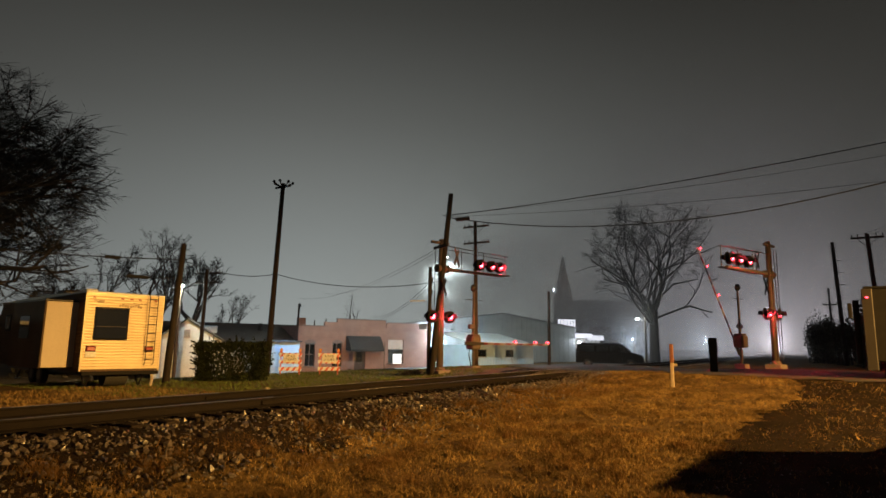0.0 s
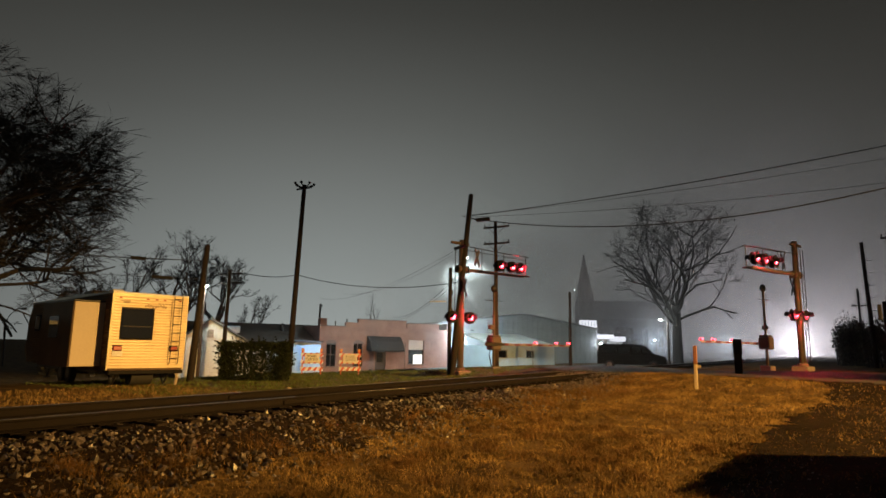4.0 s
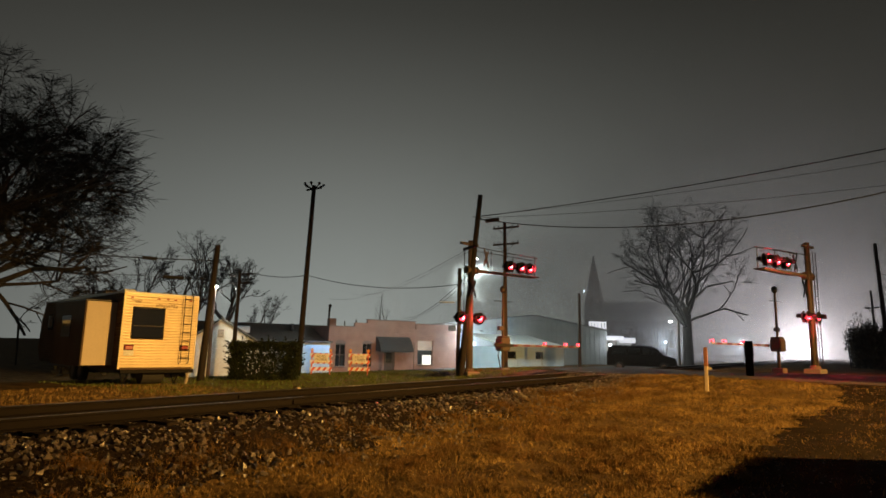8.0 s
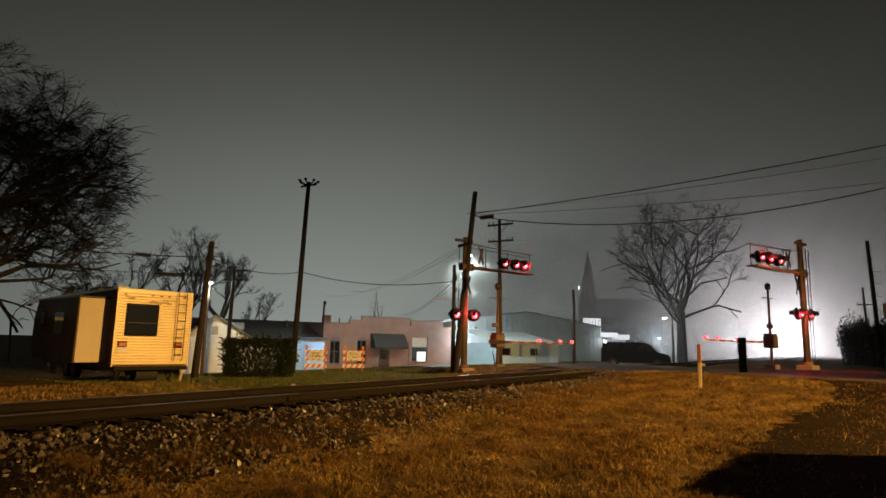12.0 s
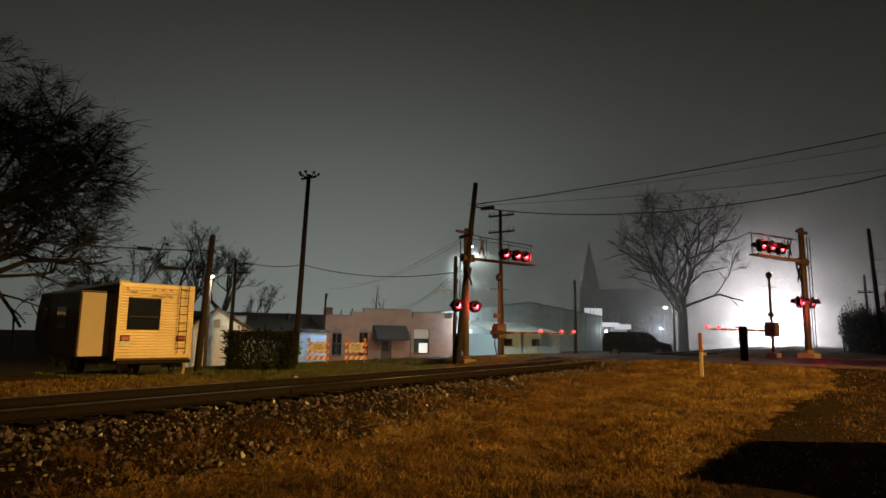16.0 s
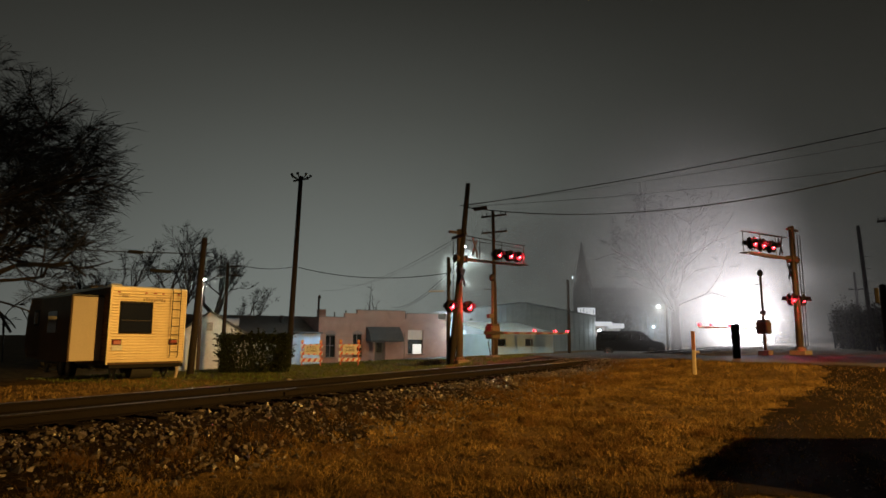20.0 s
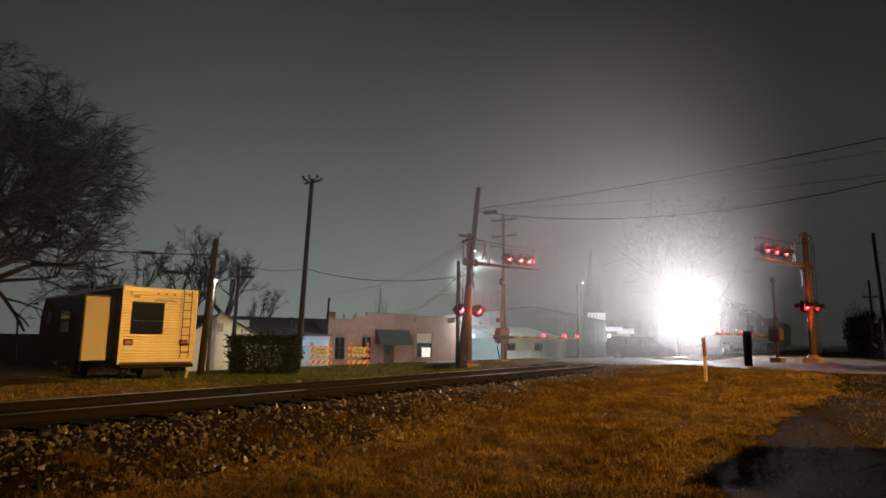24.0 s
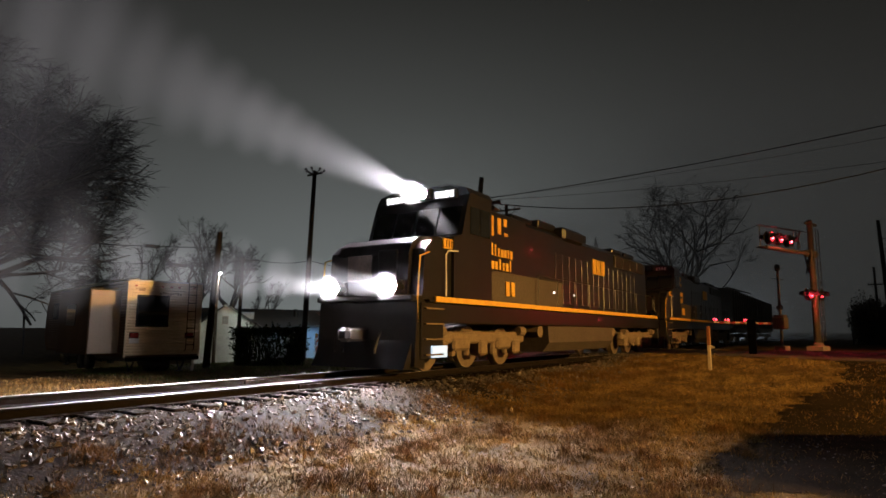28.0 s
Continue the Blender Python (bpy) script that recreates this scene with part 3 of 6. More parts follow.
def rail_section(s, y, x0, x1):
    foot = [(-0.07, 0), (0.07, 0), (0.07, 0.012), (0.012, 0.03), (0.012, 0.115), (0.034, 0.125), (0.034, 0.150), (-0.034, 0.150), (-0.034, 0.125), (-0.012, 0.115), (-0.012, 0.03), (-0.07, 0.012)]
    s.prism([(y + p[0], RAIL_Z - 0.16 + p[1]) for p in foot], 0, x0, x1)


for sy in (-0.7525, 0.7525):
    s = Shape()
    for x0 in (-40, -4.2, 8.4, 20.6, 33, 60, 150, 400):
        x1 = {-40: -4.205, -4.2: 8.395, 8.4: 20.595, 20.6: 32.995, 33: 59.99, 60: 149.9, 150: 399, 400: 900}[x0]
        rail_section(s, sy, x0, x1)
    r = part("rail", s, "rail_side", track, "rusty steel rail")
    s = Shape()
    for x0, x1 in ((-40, -4.205), (-4.2, 8.395), (8.4, 20.595), (20.6, 32.995), (33, 59.99), (60, 149.9), (150, 900)):
        crown = [(-0.034, -0.016), (-0.030, -0.006), (-0.018, -0.0015), (0, 0), (0.018, -0.0015), (0.030, -0.006), (0.034, -0.016)]
        s.prism([(sy + p, RAIL_Z + q) for p, q in crown], 0, x0, x1)
    part("rail_head", s, "rail_top", r, "polished steel running surface", smooth=True)
    s = Shape()
    for x in (-4.2, 8.4, 20.6):
        for k in (-1, 1):
            s.box((x, sy + k * 0.03, RAIL_Z - 0.09), (0.62, 0.03, 0.075), None, 0.008)
    part("joint_bar", s, "rail_side", r, "bolted steel joint bars")
rng = random.Random(4)
tie = None
for i in range(118):
    x = -10 + i * 0.53
    if 26.5 < x < 37.5:
        continue
    at_ = pose(x + rng.uniform(-0.03, 0.03), rng.uniform(-0.05, 0.05), RAIL_Z - 0.25, 0, 0, rng.uniform(-1.5, 1.5))
    if tie is None:
        tie = part("tie", Shape().box((0, 0, 0), (0.22, 2.6, 0.17), None, 0.015), "tie", track, at=at_)
    else:
        twin(tie, track, at_)
s = Shape()
for i in range(220):
    s.box((53 + i * 0.53, 0, RAIL_Z - 0.25), (0.22, 2.6, 0.17))
tagged(part("far_ties", s, "tie", track), kind="stuff")
plate = None
for i in range(70):
    x = -4 + i * 0.53
    if x > 26.5:
        break
    for sy in (-0.7525, 0.7525):
        at_ = pose(x - 0.23 + 0.0, sy, RAIL_Z - 0.163)
        plate = twin(plate, track, at_) if plate else part("tie_plate", Shape().box((0, 0, 0), (0.19, 0.34, 0.016)), "rail_side", track, at=at_)
# crossing panels between and beside the rails
for k, (y0, y1) in enumerate(((-1.75, -0.83), (-0.66, 0.66), (0.83, 1.75))):
    for i in range(4):
        x0 = 26.9 + i * 2.6
        part("crossing_panel", Shape().box((x0 + 1.28, (y0 + y1) / 2, RAIL_Z - 0.045), (2.56, y1 - y0, 0.09), None, 0.015), "asphalt", track)


def stones(name, count, x0, x1, y0, y1, lo, hi, seed, label, keep):
    """Broken stones strewn over the bed."""
    rg, s = random.Random(seed), Shape()
    base = [Vector(p) for p in ((1, 0, 0), (-1, 0, 0), (0, 1, 0), (0, -1, 0), (0, 0, 1), (0, 0, -0.6))]
    tri = [(0, 2, 4), (2, 1, 4), (1, 3, 4), (3, 0, 4), (2, 0, 5), (1, 2, 5), (3, 1, 5), (0, 3, 5)]
    made = 0
    while made < count:
        x = x0 + (x1 - x0) * rg.random() ** 1.5
        y = rg.uniform(y0, y1)
        if rg.random() > keep(x, y):
            continue
        made += 1
        r = rg.uniform(lo, hi) * (0.6 + 0.7 * rg.random() ** 2)
        m = pose(x, y, land(x, y) + r * 0.35, rg.uniform(0, 360), rg.uniform(0, 360), rg.uniform(0, 360))
        s.add([p * r * rg.uniform(0.65, 1.25) for p in base], tri, m)
    return solo(name, s, "stone", label, "ballast", "stuff")


def bed(x, y):
    if 26.5 < x < 37.5:
        return 0.0
    d = abs(y - TRACK_Y)
    return 1.0 if d < 2.9 else max(0.0, 1 - (d - 2.9) / 1.3) ** 2


stones("ballast", 30000, -3, 50, 4.9, 11.2, 0.020, 0.052, 11, "dark broken stone ballast along the track", bed)
stones("loose_gravel", 2600, 2, 22, -2.5, 6.5, 0.006, 0.022, 12, "small pale stones scattered in the grass", lambda x, y: 0.35 if not on_lot(x, y) else 0.9)

stones("lot_gravel", 2600, 7, 23, -6, 2.2, 0.008, 0.026, 13, "crushed brown stone strewn over the lot", lambda x, y: 1.0 if on_lot(x, y) else 0.0)


def blades(name, count, place, hmin, hmax, material, seed, label, lean=0.5, width=0.006):
    rg = random.Random(seed)
    s = Shape()
    for _ in range(count):
        x, y, k = place(rg)
        z = land(x, y)
        h = rg.uniform(hmin, hmax) * k
        w = rg.uniform(0, 6.283)
        dx, dy = math.cos(w) * h * lean * rg.random(), math.sin(w) * h * lean * rg.random()
        a = rg.uniform(0, 3.1416)
        wx, wy = math.cos(a) * width * (0.7 + 0.05 * abs(x)), math.sin(a) * width * (0.7 + 0.05 * abs(x))
        q = len(s.v)
        s.v += [(x - wx, y - wy, z - 0.01), (x + wx, y + wy, z - 0.01), (x + dx * 0.45 + wx * 0.7, y + dy * 0.45 + wy * 0.7, z + h * 0.65),
                (x + dx * 0.45 - wx * 0.7, y + dy * 0.45 - wy * 0.7, z + h * 0.65), (x + dx * 1.3, y + dy * 1.3, z + h)]
        s.f += [(q, q + 1, q + 2, q + 3), (q + 3, q + 2, q + 4)]
    return solo(name, s, material, label, "grass", "stuff")


def clump_field(rg):
    """Matted grass in tussocks a hand or two wide, thin between them and towards the stones."""
    while True:
        x = 1.5 + 27 * rg.random() ** 1.4
        y = rg.uniform(-2, 8.0)
        if on_road(x, y) or (on_lot(x, y) and rg.random() > 0.10):
            continue
        d = noise.noise((x * 0.5, y * 0.5, 7.0)) + 0.5 * noise.noise((x * 1.4, y * 1.4, 2.0))
        t = noise.noise((x * 3.6, y * 3.6, 4.0)) + 0.6 * noise.noise((x * 8.0, y * 8.0, 9.0))
        edge = smooth01(7.3 - 0.7 * noise.noise((x * 0.6, 1.0, 5.0)), 5.7, y)
        if rg.random() < (0.18 + 0.45 * max(0, d + 0.3) + 0.75 * max(0.0, t)) * edge:
            return x, y, (0.5 + 0.5 * max(0, d + 0.2) + 1.1 * max(0.0, t)) * (0.85 + 0.02 * x)


blades("dry_grass_blades", 190000, clump_field, 0.022, 0.075, "grass_blade", 21, "short matted dry winter grass", 1.7, 0.0042)


def tufts(rg):
    spots = TUFT
    cx, cy, r = spots[rg.randrange(len(spots))]
    a, q = rg.uniform(0, 6.283), abs(rg.gauss(0, 0.75)) * r
    return cx + q * math.cos(a), cy + q * math.sin(a), 1.0


trng = random.Random(5)
TUFT = [(trng.uniform(3, 13), trng.uniform(4.6, 6.8), trng.uniform(0.15, 0.4)) for _ in range(46)]
TUFT += [(trng.uniform(13, 24), trng.uniform(4.6, 6.9), trng.uniform(0.3, 0.8)) for _ in range(42)]
TUFT += [(trng.uniform(4, 12), trng.uniform(1.0, 5.0), trng.uniform(0.15, 0.35)) for _ in range(40)]
blades("tall_dry_weeds", 26000, tufts, 0.04, 0.16, "weed", 22, "ragged tufts of dead weeds by the track", 1.5, 0.0022)


def far_lawn(rg):
    x = 10.5 + 21.5 * rg.random()
    y = 12.8 + 11 * rg.random()
    return x, y, 1.0


def dry_lawn(rg):
    x = 3 + 10.5 * rg.random()
    return x, 12.3 + 8 * rg.random() ** 1.3, 1.0


blades("far_lawn_blades", 24000, far_lawn, 0.03, 0.08, "green_blade", 23, "mown greenish lawn across the track", 0.8, 0.008)
blades("dry_lawn_blades", 16000, dry_lawn, 0.03, 0.09, "grass_blade", 24, "straw-coloured dry lawn in front of the trailer", 1.2, 0.007)

# ---- poles and wires ----


def utility_pole(base, height, r0, r1, label, lean=(0, 0), arms=(), material="dark_wood", steps=False, heading=0.0, arm_len=2.4):
    ob = thing("utility_pole", label, "utility pole", pose(*base, 0, 0, heading), "utility poles")
    top = (lean[0], lean[1], height)
    part("pole", Shape().cyl((0, 0, -0.3), top, r0, r1, 12), material, ob, smooth=True)
    for z in arms:
        f = z / height
        cx, cy = lean[0] * f, lean[1] * f
        part("crossarm", Shape().box((cx + 0.14, cy, z), (0.10, arm_len, 0.12), None, 0.01), material, ob)
        for k in (-1, 1):
            part("brace", Shape().cyl((cx + 0.14, cy + k * arm_len * 0.3, z - 0.05), (cx + 0.08, cy, z - 0.6), 0.018, n=5), "dark_steel", ob)
        for k in (-0.46, -0.28, 0.28, 0.46):
            part("insulator", Shape().cyl((cx + 0.14, cy + k * arm_len, z + 0.06), (cx + 0.14, cy + k * arm_len, z + 0.12), 0.015, n=6)
                 .cyl((cx + 0.14, cy + k * arm_len, z + 0.12), (cx + 0.14, cy + k * arm_len, z + 0.22), 0.045, 0.03, n=8), "dark_steel", ob)
    if steps:
        for i in range(5):
            z = height * (0.45 + 0.1 * i)
            f = z / height
            part("step_bolt", Shape().cyl((lean[0] * f, lean[1] * f, z), (lean[0] * f + 0.05, lean[1] * f - 0.4, z), 0.02, n=5), "dark_steel", ob)
    return ob


utility_pole((15.2, 21.1, land(15.2, 21.1)), 5.4, 0.14, 0.11, "short dark wooden pole on the lawn behind the trailer", (0.25, -0.1))
pole_b = utility_pole((24.95, 25.9, land(25, 25.9)), 11.0, 0.17, 0.12, "tall dark wooden pole with a ring of insulators on top", (0.25, -0.2))
for k in range(7):
    w = 6.283 * k / 7
    part("insulator_pin", Shape().cyl((0.25, -0.2, 10.75), (0.25 + 0.52 * math.cos(w), -0.2 + 0.52 * math.sin(w), 10.98), 0.035, n=6)
         .ball((0.25 + 0.55 * math.cos(w), -0.2 + 0.55 * math.sin(w), 11.04), 0.09, 8), "dark_steel", pole_b)
part("crossarm", Shape().box((0.25, -0.2, 10.8), (0.1, 1.2, 0.1), None, 0.01), "dark_wood", pole_b)
utility_pole((26.05, 32.95, land(26, 33)), 7.2, 0.14, 0.11, "wooden utility pole with two crossarms by the white house", (0.05, 0), (6.9, 6.3), "dark_wood", heading=8, arm_len=2.0)
utility_pole((50.7, 48.2, land(50.7, 48.2)), 6.9, 0.13, 0.1, "far wooden pole with a single crossarm behind the roofs", (0, 0), (6.7,), "dark_wood", heading=-50, arm_len=2.4)
utility_pole((35.6, 18.25, land(35.6, 18.25)), 9.75, 0.15, 0.11, "pale weathered utility pole with two crossarms beside the crossing", (-0.1, 0.1), (9.4, 8.3), "pole_wood", heading=0, arm_len=1.9)
utility_pole((44.96, 16.8, land(45, 16.8)), 5.85, 0.13, 0.11, "plain short wooden pole by the street corner", (0, 0))
utility_pole((47.9, -2.4, land(47.9, -2.4)), 8.1, 0.15, 0.11, "dark wooden pole with step bolts rising behind the scrub", (0.0, 0.25), (), "dark_wood", True)
utility_pole((70.0, -2.6, land(70, -2.6)), 7.0, 0.13, 0.1, "far thin wooden pole behind the scrub", (0.0, 0.1), (5.4,), "dark_wood", arm_len=1.2)
utility_pole((42.0, -3.9, land(42, -3.9)), 7.6, 0.14, 0.11, "dark pole with a crossarm near the parked box trailer", (0.0, 0.3), (7.4,), "dark_wood", arm_len=1.6)


def wire(a, b, sag, r=0.012, label="dark overhead cable slung between poles", n=24, extra=()):
    a, b = Vector(a), Vector(b)
    pts = [a.lerp(b, i / n) + Vector((0, 0, -4 * sag * (i / n) * (1 - i / n))) for i in range(n + 1)]
    s = Shape().tube(pts, r, 5)
    ob = solo("overhead_cable", s, "cable", label, "cable", smooth=True, group="overhead cables")
    for f, ln, rr in extra:
        p = a.lerp(b, f) + Vector((0, 0, -4 * sag * f * (1 - f)))
        d = (b - a).normalized()
        part("splice_case", Shape().cyl(p - d * ln / 2, p + d * ln / 2, rr, n=8), "cable", ob)
    return ob


wire((15.4, 21.05, 4.85), (2.0, 27.5, 5.2), 0.35, 0.022, extra=((0.16, 0.5, 0.07),))
wire((15.4, 21.05, 4.1), (2.0, 27.5, 4.5), 0.25, 0.012, extra=((0.10, 0.75, 0.07),))
wire((15.4, 21.05, 4.85), (25.1, 25.8, 5.55), 0.35, 0.02)
wire((25.1, 25.8, 5.55), (25.5, 14.9, 4.75), 0.5, 0.02, "overhead cable catching the lamplight")
wire((25.6, 14.75, 8.0), (29.9, -12.0, 11.2), 0.45, 0.022)
wire((25.6, 14.75, 7.95), (36.0, -14.0, 10.6), 0.6, 0.010)
wire((25.6, 14.75, 7.9), (26.5, -14.0, 11.3), 2.5, 0.024, "heavy overhead cable slung over the crossing")
wire((25.6, 14.75, 8.05), (33.0, -14.0, 11.4), 0.5, 0.008)
wire((25.4, 15.0, 6.3), (52.0, 46.0, 7.3), 0.8, 0.009, "thin far overhead wire")
wire((25.4, 15.0, 6.45), (50.7, 48.2, 6.7), 0.9, 0.009, "thin far overhead wire")
wire((25.4, 15.0, 5.2), (52.0, 39.0, 4.6), 0.7, 0.016)
wire((25.4, 15.0, 4.9), (52.0, 40.0, 4.4), 0.8, 0.012)
for k in (-0.8, 0.8):
    wire((42.1, -3.6 + k * 0.4, land(42, -3.9) + 7.6), (34.0, -16.0, 12.0), 0.3, 0.01, "thin overhead wire beside the lot")

# ---- crossing signals ----


def flasher(parent, at, faces=(1, -1), r=0.29):
    """A round black target with a hooded red lens, seen along local x."""
    for f in faces:
        s = Shape()
        s.cyl((f * 0.10, 0, 0), (f * 0.115, 0, 0), r, n=22)
        b = part("target", s, "black", parent, at=at)
        s = Shape()
        n = 12
        for i in range(n):
            w0, w1 = math.pi * (-0.1 + 1.2 * i / n), math.pi * (-0.1 + 1.2 * (i + 1) / n)
            p = [(f * 0.115, 0.17 * math.cos(w0), 0.17 * math.sin(w0)), (f * 0.115, 0.17 * math.cos(w1), 0.17 * math.sin(w1)),
                 (f * 0.38, 0.165 * math.cos(w1), 0.165 * math.sin(w1)), (f * 0.38, 0.165 * math.cos(w0), 0.165 * math.sin(w0))]
            q = [(x, y * 0.95, z * 0.95) for x, y, z in p]
            s.add(p + q, [(0, 1, 2, 3), (7, 6, 5, 4), (3, 2, 6, 7), (0, 3, 7, 4), (1, 5, 6, 2)])
        part("visor", s, "black", b)
        s = Shape().cyl((f * 0.115, 0, 0), (f * 0.15, 0, 0), 0.145, 0.11, n=18)
        part("lens", s, "red_lens", b, "lit red lens", smooth=False)
        part("bulb", Shape().cyl((f * 0.15, 0, 0), (f * 0.156, 0, 0), 0.07, 0.05, n=12), "red_core", b, "bright lit core")
    part("housing", Shape().cyl((-0.10, 0, 0), (0.10, 0, 0), 0.15, n=14).cyl((0, 0, -0.32), (0, 0, -0.1), 0.03, n=8), "black", parent, at=at)


def crossbuck(parent, at, material="black"):
    for a in (45, -45):
        part("crossbuck_board", Shape().box((0, 0, 0), (0.02, 0.23, 1.2), None, 0.004), material, parent, "worn crossbuck board seen from behind", at=at @ pose(0.02 if a > 0 else 0, 0, 0, a))


def cantilever(base, heading, height, arm_z, arm_len, label, lights, low_z, r=0.16, buck=0.8):
    """A mast with an arm along local y; traffic faces local x."""
    ob = thing("cantilever_signal", label, "crossing signal", pose(*base, 0, 0, heading), "crossing signals")
    part("mast", Shape().cyl((0, 0, 0), (0, 0, height), r * 1.15, r * 0.9, 14), "signal_steel", ob, smooth=True)
    part("foundation", Shape().box((0, 0, 0.02), (0.75, 0.75, 0.35), None, 0.03), "concrete", ob)
    part("base_flange", Shape().cyl((0, 0, 0.2), (0, 0, 0.34), r * 1.9, r * 1.5, 12), "signal_steel", ob)
    part("arm", Shape().cyl((0, 0.1, arm_z), (0, arm_len, arm_z - 0.02), 0.085, 0.065, 10).cyl((0, -0.28, arm_z), (0, 0.32, arm_z), 0.20, 0.14, 10), "signal_steel", ob)
    part("arm_flange", Shape().box((0, 0.36, arm_z), (0.36, 0.06, 0.36), None, 0.01), "signal_steel", ob)
    # walkway with its hand rail
    part("walkway", Shape().box((0.18, arm_len * 0.55 + 0.4, arm_z - 0.02), (0.34, arm_len * 0.8, 0.05), None, 0.01), "dark_steel", ob)
    s = Shape()
    zt = arm_z + 0.98
    s.tube([(0.3, 0.2, zt + 0.12), (0.3, arm_len * 0.5, zt + 0.05), (0.3, arm_len + 0.1, zt)], 0.022, 5)
    s.tube([(-0.1, 0.2, zt + 0.02), (-0.1, arm_len + 0.1, zt - 0.08)], 0.018, 5)
    part("hand_rail", s, "dark_steel", ob)
    for k in (0.25, 0.6, 0.97):
        part("rail_post", Shape().cyl((0.3, arm_len * k, arm_z), (0.3, arm_len * k, zt + 0.06), 0.02, n=6), "dark_steel", ob)
    part("top_bracket", Shape().box((0, -0.1, height - 0.18), (0.12, 1.1, 0.12), None, 0.01), "signal_steel", ob)
    for y in lights:
        flasher(ob, pose(0, y, arm_z + 0.42))
    for y in (-0.55, 0.55):
        flasher(ob, pose(0, y, low_z))
    part("light_bar", Shape().cyl((0, -0.6, low_z), (0, 0.6, low_z), 0.035, n=8), "dark_steel", ob)
    crossbuck(ob, pose(r + 0.06, 0, low_z + 1.45, 0, 0, 34))
    crossbuck(ob, pose(r + 0.06, buck, arm_z + 0.62, 0, 0, 34), "signal_steel")
    part("ladder", Shape().cyl((-0.3, -0.15, 0.4), (-0.3, -0.15, height - 0.5), 0.02, n=5).cyl((-0.3, 0.15, 0.4), (-0.3, 0.15, height - 0.5), 0.02, n=5), "dark_steel", ob)
    for i in range(int((height - 1.4) / 0.32)):
        part("rung", Shape().cyl((-0.3, -0.15, 0.7 + i * 0.32), (-0.3, 0.15, 0.7 + i * 0.32), 0.014, n=5), "dark_steel", ob)
    part("conduit", Shape().cyl((0.05, -r - 0.04, 0.1), (0.05, -r - 0.04, arm_z - 0.3), 0.03, n=6), "dark_steel", ob)
    return ob


# local y runs across the road
cantilever((25.42, 14.98, 0.29), -110.5, 6.5, 5.05, 4.2, "weathered steel cantilever crossing signal with lit red flashers", (2.55, 3.35, 3.95), 2.72, 0.145)
cantilever((34.0, 1.18, 0.80), 69.5, 6.2, 4.55, 4.4, "weathered steel cantilever mast with lit red flashers beside the road", (2.3, 3.2, 4.05), 2.6, 0.14)
old = utility_pole((25.05, 15.25, 0.25), 8.85, 0.17, 0.12, "leaning dark wooden pole beside the crossing signal", (0.62, -0.62), (), "dark_wood")
part("crossarm", Shape().box((0.3, -0.25, 6.15), (0.12, 1.25, 0.13), None, 0.01), "dark_wood", old, at=pose(0, 0, 0, 0, 0, -30))
part("splice_case", Shape().cyl((0.75, -0.85, 7.55), (1.05, -1.45, 7.62), 0.10, n=10), "cable", old)
part("bracket", Shape().tube([(0.4, -0.3, 7.75), (0.6, -0.6, 7.7), (0.75, -0.85, 7.55)], 0.02, 5), "cable", old)
stub = utility_pole((25.12, 15.42, 0.2), 5.2, 0.10, 0.09, "slim steel conduit post with brackets behind the crossing signal", (0, 0), (), "dark_steel")
for z in (2.2, 3.1, 4.0, 4.6):
    part("bracket", Shape().box((0.05, 0, z), (0.26, 0.14, 0.22), None, 0.02), "dark_steel", stub)
part("sign_blade", Shape().box((-0.2, 0.55, 3.55), (0.02, 0.8, 0.05), None, 0.005), "white", stub, at=pose(0, 0, 0, 0, 0, 12))


def gate(base, heading, length, label, post_h):
    """A crossing gate; its arm is keyed on its own and lies along local y."""
    ob = thing("crossing_gate", label, "crossing gate", pose(*base, 0, 0, heading), "crossing gates")
    part("post", Shape().cyl((0, 0, 0), (0, 0, post_h), 0.075, 0.06, 10), "signal_steel", ob, smooth=True)
    part("foundation", Shape().box((0, 0, 0.05), (0.55, 0.55, 0.3), None, 0.03), "concrete", ob)
    part("mechanism_box", Shape().box((0, 0, 1.35), (0.55, 0.62, 0.66), None, 0.07).box((0, 0.02, 1.72), (0.48, 0.5, 0.09), None, 0.03), "signal_steel", ob, "rust-streaked mechanism box")
    part("bell_arm", Shape().cyl((0, -0.6, post_h - 0.5), (0, 0.6, post_h - 0.5), 0.02, n=6), "dark_steel", ob)
    part("bell", Shape().ball((0, 0, post_h + 0.1), 0.2, 12, (0.7, 1, 1)), "dark_steel", ob, "round dark warning bell", smooth=True)
    part("small_lamp", Shape().box((0.12, -0.25, 2.15), (0.2, 0.36, 0.22), None, 0.03), "signal_steel", ob)
    part("cable_loop", Shape().tube([(0.1, -0.3, 1.1), (0.12, -0.42, 0.8), (0.1, -0.3, 0.45), (0.08, -0.2, 0.1)], 0.03, 6), "cable", ob)
    arm = thing("gate_arm", "", "", pose(0.30, 0, 1.32))
    arm.parent = ob
    del_keys = [k for k in ("category", "group", "kind") if k in arm]
    for k in del_keys:
        del arm[k]
    n = 12
    seg = (length - 0.3) / n
    for i in range(n):
        part("stripe", Shape().box((0, 0.3 + (i + 0.5) * seg, 0), (0.035, seg - 0.002, 0.11 - 0.003 * i), None, 0.006), "gate_white" if i % 2 else "gate_red", arm)
    part("counterweight", Shape().box((0, -0.45, 0), (0.12, 0.75, 0.2), None, 0.03).box((0, 0.1, 0), (0.07, 0.7, 0.14), None, 0.02), "dark_steel", arm)
    for f in (0.50, 0.80, 0.985):
        part("arm_lamp", Shape().box((0, length * f, 0.11), (0.10, 0.12, 0.10), None, 0.02), "black", arm)
